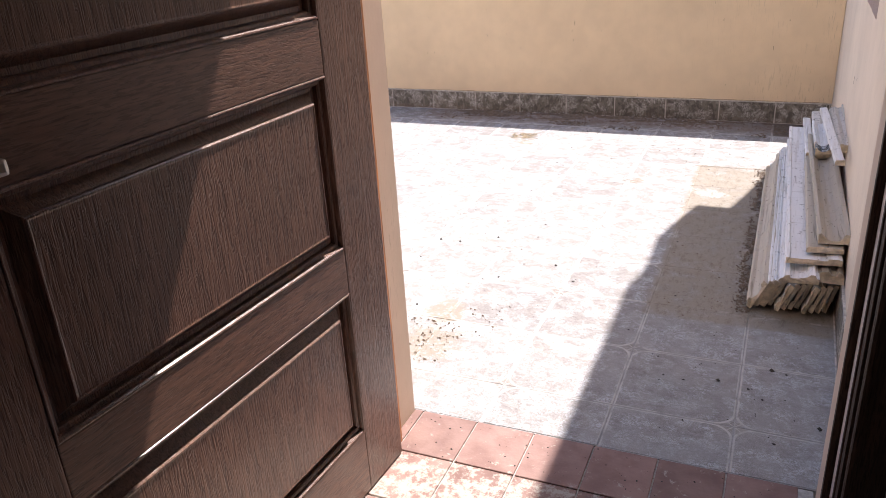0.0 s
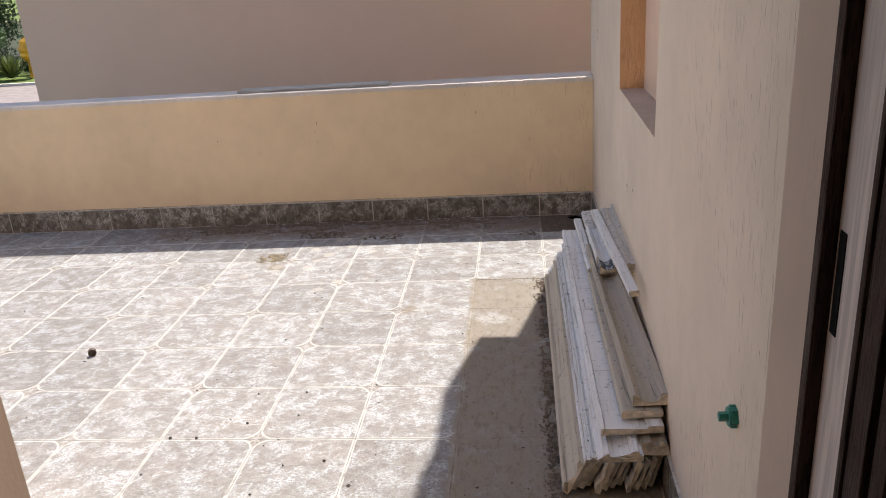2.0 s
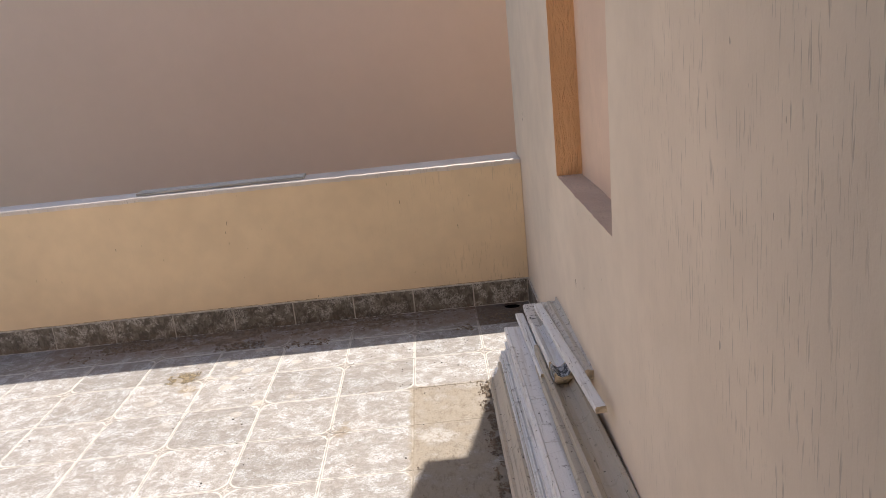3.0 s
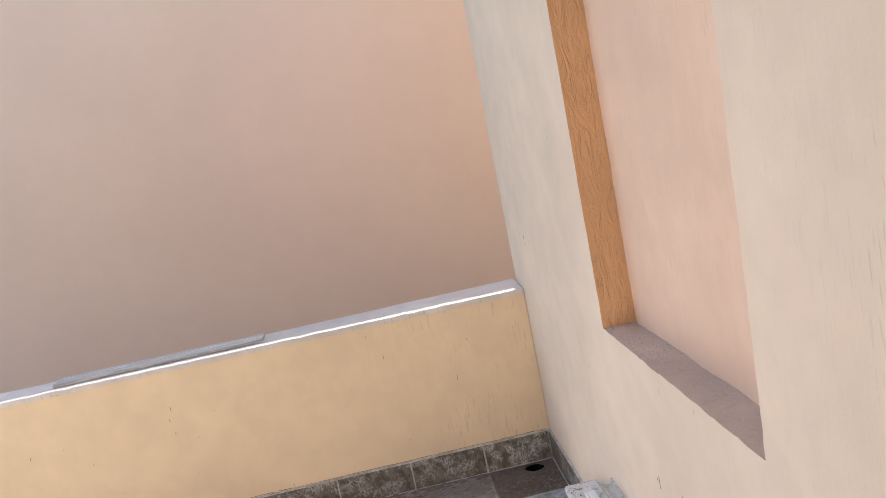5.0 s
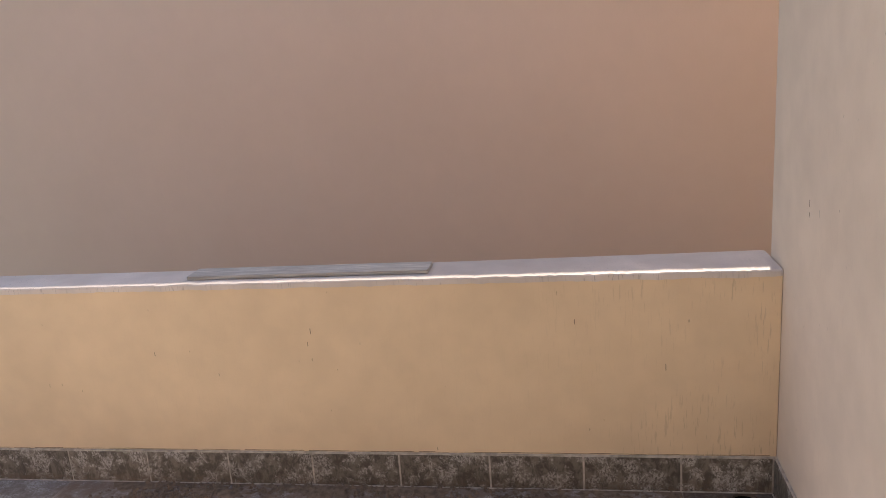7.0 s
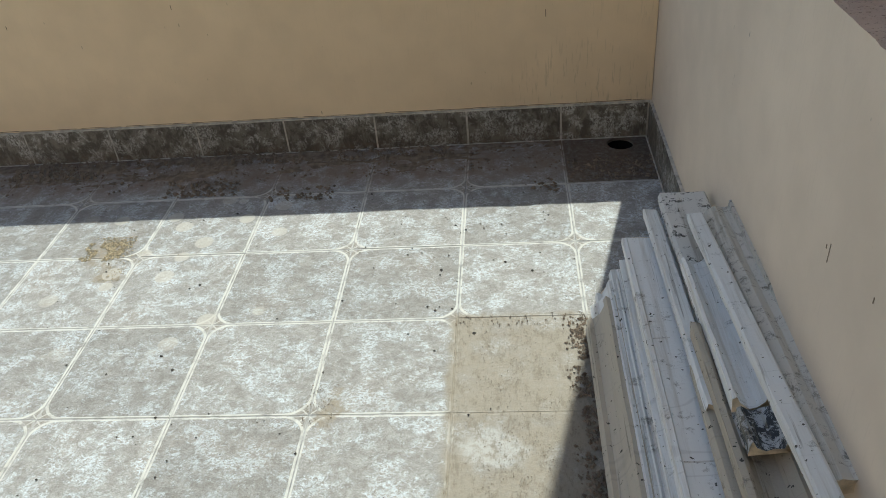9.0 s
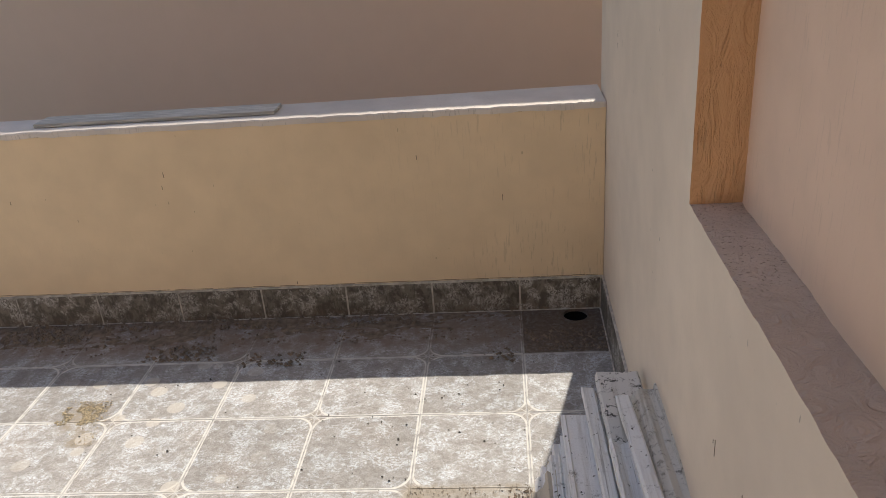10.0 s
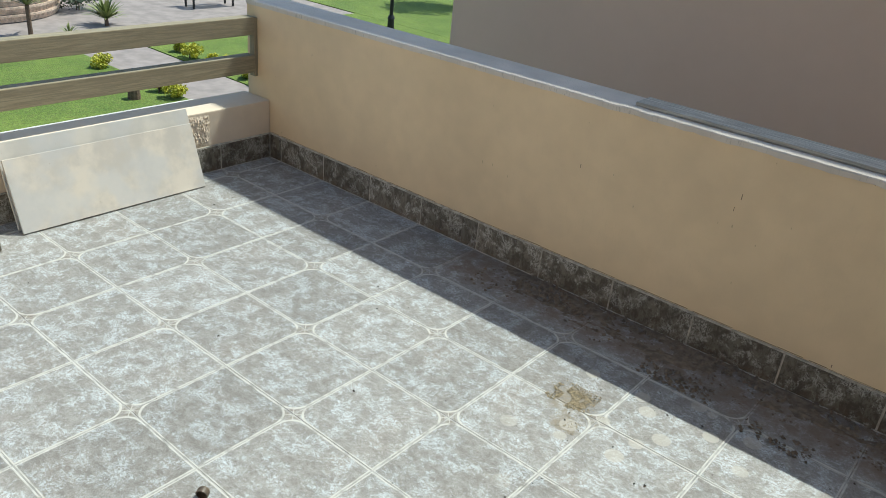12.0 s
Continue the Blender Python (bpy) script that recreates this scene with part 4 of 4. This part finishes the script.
def crown(name, centres, count, size, seed, mat, parent):
    v, f = leaf_cloud(centres, count, size, seed)
    me = bpy.data.meshes.new(name)
    me.from_pydata(v, [], f)
    me.materials.append(mat)
    ob = new(name, me)
    ob.parent = parent
    return ob


def tree(place, height, width, trunk_h, seed, mat, leaf, count, label, name="tree", base_h=None):
    rnd = random.Random(seed)
    t = base_of(name, place, label, name)
    bm = bmesh.new()
    r = 0.028 * height ** 0.9
    tube(bm, 0, 0, -0.1, trunk_h, r, r * 0.7, 10)
    tips = []
    for k in range(6):
        a = k * 1.05 + rnd.uniform(-0.3, 0.3)
        tip = Vector((math.cos(a) * width * 0.3, math.sin(a) * width * 0.3, trunk_h + (height - trunk_h) * rnd.uniform(0.35, 0.75)))
        tips.append(tip)
        b0 = Vector((0, 0, trunk_h * 0.9))
        side = (tip - b0).cross(Vector((0, 0, 1))).normalized() * r * 0.5
        up = Vector((0, 0, r * 0.5))
        vs = [bm.verts.new(b0 + o) for o in (side, up, -side, -up)]
        ve = [bm.verts.new(tip + o * 0.3) for o in (side, up, -side, -up)]
        for q in range(4):
            bm.faces.new((vs[q], vs[(q + 1) % 4], ve[(q + 1) % 4], ve[q]))
    part("trunk", bm, M_BARK, t, smooth=False)
    cs = []
    for k in range(26):
        a, z = rnd.uniform(0, 6.28), rnd.random()
        lim = width * 0.5 * (math.sin(math.pi * min(1, 0.18 + 0.8 * z)) ** 0.7)
        q = lim * math.sqrt(rnd.random()) * 0.8
        cs.append((q * math.cos(a), q * math.sin(a), trunk_h * 0.75 + (height - trunk_h * 0.75) * z, width * rnd.uniform(0.12, 0.21)))
    crown("crown", cs, count, leaf, seed + 1, mat, t)
    return t


def shrub(place, size, seed, mat, label, leaf=0.055, count=1100):
    rnd = random.Random(seed)
    s = base_of("shrub", place, label, "shrub", group="garden shrubs")
    cs = [(rnd.uniform(-0.4, 0.4) * size, rnd.uniform(-0.4, 0.4) * size, size * rnd.uniform(0.2, 0.75), size * rnd.uniform(0.2, 0.36)) for _ in range(8)]
    crown("leaves", cs, count, leaf, seed, mat, s)
    bm = bmesh.new()
    for k in range(4):
        a = k * 1.6
        tube(bm, 0.05 * math.cos(a), 0.05 * math.sin(a), -0.05, size * 0.5, 0.012, 0.006, 5)
    part("stems", bm, M_BARK, s)


def blade_plant(place, size, n, seed, label, name="yucca", stem=0.0):
    rnd = random.Random(seed)
    s = base_of(name, place, label, "plant")
    if stem:
        bm = bmesh.new()
        tube(bm, 0, 0, -0.05, stem, 0.06, 0.05, 8)
        part("stem", bm, M_BARK, s)
    verts, faces = [], []
    for _ in range(n):
        a, e = rnd.uniform(0, 6.28), rnd.uniform(0.25, 1.35)
        d = Vector((math.cos(a) * math.cos(e), math.sin(a) * math.cos(e), math.sin(e)))
        side = d.cross(Vector((0, 0, 1))).normalized() * size * 0.045
        L = size * rnd.uniform(0.7, 1.1)
        i = len(verts)
        o = Vector((0, 0, stem))
        mid = o + d * L * 0.6
        verts += [o - side * 0.6, o + side * 0.6, mid + side, mid - side, o + d * L - Vector((0, 0, L * 0.12))]
        faces += [(i, i + 1, i + 2, i + 3), (i + 3, i + 2, i + 4)]
    me = bpy.data.meshes.new("leaves")
    me.from_pydata(verts, [], faces)
    me.materials.append(M_BLADE)
    new("leaves", me).parent = s


for k, (x, y, s) in enumerate(((-16.9, 6.1, 0.55), (-17.3, 8.3, 0.5), (-16.7, 8.25, 0.6), (-16.0, 8.3, 0.5), (-15.4, 8.2, 0.55), (-14.6, 6.15, 0.5), (-14.15, 6.2, 0.6), (-14.6, 8.25, 0.45), (-14.1, 8.2, 0.5), (-13.95, 8.5, 0.45))):
    shrub((x, y, GZ), s * 0.62, 50 + k, M_LEAF_YEL, "small yellow-green shrub beside the garden path")
blade_plant((-20.6, 8.3, GZ), 0.7, 90, 71, "spiky green yucca in the paving", stem=0.15)
blade_plant((-20.3, 6.2, GZ), 0.7, 60, 72, "spiky pale yucca beside the planter", stem=0.7)
blade_plant((-20.0, 7.0, GZ), 0.35, 30, 73, "small spiky plant in the paving")
shrub((-22.7, 8.6, GZ), 1.1, 81, M_LEAF_DARK, "dense dark green bush", 0.10, 900)
shrub((-19.3, 12.9, GZ), 0.8, 82, M_LEAF, "round green bush beside the bench", 0.10, 600)

# stump in the lawn
bm = bmesh.new()
tube(bm, 0, 0, -0.05, 0.24, 0.125, 0.11, 12)
stump = thing("tree_stump", bm, M_BARK, "short brown tree stump in the lawn", "stump")
stump.location = (-14.48, 5.5, GZ)

# round stone planter
def planter():
    p = base_of("planter", (-23.9, 6.2, GZ), "round planter of stacked brown stone with pale rim", "planter")
    for ring in range(10):
        bm = bmesh.new()
        tube(bm, 0, 0, ring * 0.065, ring * 0.065 + 0.058, 2.2 + 0.03 * ((ring * 7) % 3), None, 40)
        part("course", bm, M_STONE, p)
    bm = bmesh.new()
    tube(bm, 0, 0, 0.65, 0.86, 2.27, None, 40)
    part("rim", bm, M_KERB, p, "pale stone rim")
planter()

# bench on the paving
def bench():
    b = base_of("bench", (-21.6, 12.3, GZ), "blue-green slatted bench with black iron legs", "bench")
    for k in range(4):
        bm = bmesh.new()
        box(bm, -0.05 - 0.11 * k, 0.04 - 0.11 * k, -0.8, 0.8, 0.42, 0.45, 0.006)
        part("seat_slat", bm, M_BENCH, b)
    for k in range(4):
        bm = bmesh.new()
        box(bm, -0.46 - 0.02 * k, -0.43 - 0.02 * k, -0.8, 0.8, 0.52 + 0.1 * k, 0.60 + 0.1 * k, 0.006)
        part("back_slat", bm, M_BENCH, b)
    for y in (-0.7, 0.7):
        for x in (0.0, -0.42):
            bm = bmesh.new()
            box(bm, x - 0.025, x + 0.025, y - 0.025, y + 0.025, 0, 0.42, 0.004)
            part("leg", bm, M_IRON, b)
        bm = bmesh.new()
        box(bm, -0.55, -0.50, y - 0.02, y + 0.02, 0.3, 0.95, 0.004)
        part("back_post", bm, M_IRON, b)
bench()

# street lamp
def street_lamp():
    l = base_of("street_lamp", (-16.8, 15.1, GZ), "black iron garden lamp post on the lawn", "lamp post")
    for nm, z0, z1, r0, r1 in (("base", 0, 0.35, 0.11, 0.09), ("collar", 0.35, 0.45, 0.12, 0.07), ("pole", 0.45, 3.4, 0.055, 0.04), ("lantern", 3.4, 3.75, 0.10, 0.17), ("cap", 3.75, 3.95, 0.19, 0.02)):
        bm = bmesh.new()
        tube(bm, 0, 0, z0, z1, r0, r1, 14)
        part(nm, bm, M_IRON, l)
street_lamp()

# far trees and things beyond the pale road
tree((-28.6, 35.6, GZ), 6.4, 3.3, 0.7, 101, M_LEAF, 0.15, 11000, "leafy light green tree beside the road")
tree((-33.6, 44.5, GZ), 7.0, 7.5, 2.9, 102, M_LEAF_DARK, 0.24, 5200, "dark green tree with a thin trunk")
tree((-38.5, 47.0, GZ), 8.0, 7.5, 2.6, 103, M_LEAF_DARK, 0.24, 5200, "dark green tree behind the road")
tree((-30.0, 49.0, GZ), 8.0, 7.0, 2.6, 104, M_LEAF_DARK, 0.24, 4500, "dark green tree behind the road")
tree((-18.6, 20.4, GZ), 4.4, 2.6, 1.6, 105, M_LEAF, 0.16, 2500, "small round tree on the lawn")
blade_plant((-29.4, 39.6, GZ), 1.6, 160, 74, "large spiky agave beside the road", name="agave")
for k, (x, y, q) in enumerate(((-33.0, 42.5, 1.3), (-31.4, 42.0, 1.2), (-29.9, 41.9, 1.3), (-28.6, 41.6, 1.2), (-27.4, 41.8, 1.3), (-31.0, 46.5, 2.2), (-28.2, 46.5, 2.2), (-34.2, 46.0, 2.0))):
    shrub((x, y, GZ), q, 120 + k, M_LEAF_DARK, "dense dark green hedge bush behind the road", 0.16, 900)
boxed("kerb", (-60, 60, 36.5, 36.8, GZ - 0.5, GZ + 0.04), M_KERB, 0.02, label="pale kerb beyond the road", category="kerb", kind="structure")
boxed("garden_wall", (-70, 10, 56, 56.4, GZ - 0.5, GZ + 2.6), M_CREAM, label="long pale garden wall behind the trees", category="wall", kind="structure")
def gold_ornament():
    g = base_of("gold_sculpture", (-28.5, 40.4, GZ), "draped gold sculpture behind the agave", "sculpture")
    bm = bmesh.new()
    tube(bm, 0, 0, -0.1, 1.0, 0.22, 0.16, 10)
    part("post", bm, M_GOLD, g)
    bm = bmesh.new()
    n, m = 36, 30
    grid = []
    for i in range(m + 1):
        th = math.pi * i / m
        ring = []
        for k in range(n):
            a = 2 * math.pi * k / n
            r = 0.50 * (0.25 + 0.75 * math.sin(th)) * (1 + 0.10 * math.sin(9 * th + 2.2 * math.cos(a)))
            ring.append(bm.verts.new((r * math.cos(a), r * math.sin(a), 1.55 - 0.66 * math.cos(th) + 0.10 * math.cos(a))))
        grid.append(ring)
    for i in range(m):
        for k in range(n):
            bm.faces.new((grid[i][k], grid[i][(k + 1) % n], grid[i + 1][(k + 1) % n], grid[i + 1][k]))
    bm.faces.new(grid[0])
    bm.faces.new(grid[-1])
    part("drape", bm, M_GOLD, g, smooth=True)
gold_ornament()

# ---- pieces: tiles ----
TILE_MESH = {}
def tile_mesh(key, x0, x1, y0, y1, mat, z0=-0.012, z1=0.0):
    if key not in TILE_MESH:
        bm = bmesh.new()
        c = 0.0015
        lo = [bm.verts.new((x, y, z0)) for x, y in ((x0, y0), (x1, y0), (x1, y1), (x0, y1))]
        up = [bm.verts.new((x, y, z1 - c)) for x, y in ((x0, y0), (x1, y0), (x1, y1), (x0, y1))]
        top = [bm.verts.new((x, y, z1)) for x, y in ((x0 + c, y0 + c), (x1 - c, y0 + c), (x1 - c, y1 - c), (x0 + c, y1 - c))]
        for a, b in ((lo, up), (up, top)):
            for k in range(4):
                bm.faces.new((a[k], a[(k + 1) % 4], b[(k + 1) % 4], b[k]))
        bm.faces.new(top)
        TILE_MESH[key] = mesh_of(bm, "tile", mat)
    return TILE_MESH[key]

GAP = 0.0014
rnd = random.Random(8)
for i in range(-1, 12):
    for j in range(-1, 10):
        cx, cy = -(i + 0.5) * TILE, -(j + 0.5) * TILE
        x0, x1 = max(-TILE / 2 + GAP, LX + 0.012 - cx), min(TILE / 2 - GAP, WX - 0.012 - cx)
        y0, y1 = max(-TILE / 2 + GAP, DY + 0.002 - cy), min(TILE / 2 - GAP, PY - 0.012 - cy)
        odd = (i + j) % 2 == 1
        mat = M_TILE_A if odd else M_TILE_B
        if (i, j) == (-1, -1):
            bm = bmesh.new()
            seg = 32
            hx, hy = dx - cx, dy - cy
            inner, outer = [], []
            for k in range(seg):
                a = 2 * math.pi * (k + 0.5) / seg
                c, s = math.cos(a), math.sin(a)
                reach = min((x1 - hx) / c if c > 1e-6 else (x0 - hx) / c if c < -1e-6 else 9, (y1 - hy) / s if s > 1e-6 else (y0 - hy) / s if s < -1e-6 else 9)
                inner.append(bm.verts.new((hx + 0.0455 * c, hy + 0.0455 * s, 0)))
                outer.append(bm.verts.new((hx + reach * c, hy + reach * s, 0)))
            low = [bm.verts.new((v.co.x, v.co.y, -0.012)) for v in inner]
            for k in range(seg):
                q = (k + 1) % seg
                bm.faces.new((inner[k], inner[q], outer[q], outer[k]))
                bm.faces.new((inner[k], low[k], low[q], inner[q]))
            for qx, qy in ((x0, y0), (x1, y0), (x1, y1), (x0, y1)):
                near = sorted(outer, key=lambda v: (v.co.x - qx) ** 2 + (v.co.y - qy) ** 2)[:2]
                bm.faces.new((near[0], near[1], bm.verts.new((qx, qy, 0))))
            me = mesh_of(bm, "tile", mat)
        else:
            me = tile_mesh((odd, round(x0, 4), round(x1, 4), round(y0, 4), round(y1, 4)), x0, x1, y0, y1, mat)
        ob = new("tile", me)
        ob.parent = floor
        ob.location = (cx, cy, rnd.uniform(-0.0006, 0.0006))

# skirting tiles
def skirting(parent, axis, fixed, stops, out):
    for a, b in zip(stops, stops[1:]):
        a, b = a + 0.0035, b - 0.0035
        bm = bmesh.new()
        if axis == 'x':
            lo, hi = sorted((fixed, fixed + out * 0.011))
            box(bm, a, b, lo, hi, 0.001, SK, 0.0012)
        else:
            lo, hi = sorted((fixed, fixed + out * 0.011))
            box(bm, lo, hi, a, b, 0.001, SK, 0.0012)
        ob = new("skirting_tile", mesh_of(bm, "skirting_tile", M_SKIRT))
        ob.parent = parent

sk = tagged(new("baseboard", None), "dark mottled skirting tiles with white joints", "skirting", kind="structure")
def grout_strip(d):
    bm = bmesh.new()
    box(bm, *d)
    part("joint_bed", bm, M_JOINT, sk)
grout_strip((LX + 0.001, WX - 0.001, PY - 0.0085, PY - 0.0005, 0.0005, SK + 0.006))
grout_strip((LX + 0.0005, LX + 0.0085, -1.18, PY - 0.012, 0.0005, SK + 0.006))
def foot_joint(parent, d):
    bm = bmesh.new()
    box(bm, *d, 0.001)
    part("foot_joint", bm, M_JOINT, parent)
foot_joint(sk, (LX + 0.012, WX - 0.012, PY - 0.0165, PY - 0.0115, -0.001, 0.0025))
foot_joint(sk, (LX + 0.0115, LX + 0.0165, -1.18, PY - 0.017, -0.001, 0.0025))
skirting(sk, 'x', PY, [LX + 0.012] + [-TILE * k for k in range(11, -1, -1)] + [WX - 0.012], -1)
sk_east = tagged(new("baseboard_east", None), "dark mottled skirting tiles under the cream wall", "skirting", kind="structure")
bm = bmesh.new()
box(bm, -0.0085, -0.0005, DY - PY + 0.01, -0.012, 0.0005, SK + 0.006)
part("joint_bed", bm, M_JOINT, sk_east)
skirting(sk_east, 'y', 0.0, [DY - PY + 0.01] + [-TILE * k - PY for k in range(9, -1, -1)] + [-0.012], -1)
foot_joint(sk_east, (-0.0165, -0.0115, DY - PY + 0.01, -0.017, -0.001, 0.0025))
sk_east.matrix_world = pose(WX, PY, 0, 0, 0, -TURN)
skirting(sk, 'y', LX, [-1.18, -1.0, -TILE * 2, -TILE, 0, PY - 0.012], 1)
skirting(sk, 'y', -3.53, [-2.59, -2.33, -2.0, -1.67, -1.34, -1.18], 1)

# red threshold tiles
thr = boxed("floor_threshold", (DX0 + 0.001, DX1 - 0.001, -3.5005, DY - 0.0005, -0.029, -0.0045), M_GROUT, label="dusty red clay tiles in the doorway", category="threshold", kind="structure")
room_floor = bpy.data.objects["floor_room"]
key = tile_mesh("red", -0.082, 0.082, -0.0915, 0.0915, M_RED, -0.003, 0.001)
for j in range(8):
    for i in range(-5, 5):
        x, y = -0.592 + 0.168 * i + 0.0, DY - 0.0935 - 0.187 * j
        if j < 2:
            x0, x1 = max(-0.082, DX0 + 0.003 - x), min(0.082, DX1 - 0.003 - x)
            if x1 - x0 < 0.02:
                continue
            ob = new("clay_tile", tile_mesh(("red", round(x0, 3), round(x1, 3)), x0, x1, -0.0915, 0.0915, M_RED, -0.003, 0.001))
            ob.parent = thr
        else:
            ob = new("clay_tile", key)
            ob.parent = room_floor
        ob.location = (x, y, 0)
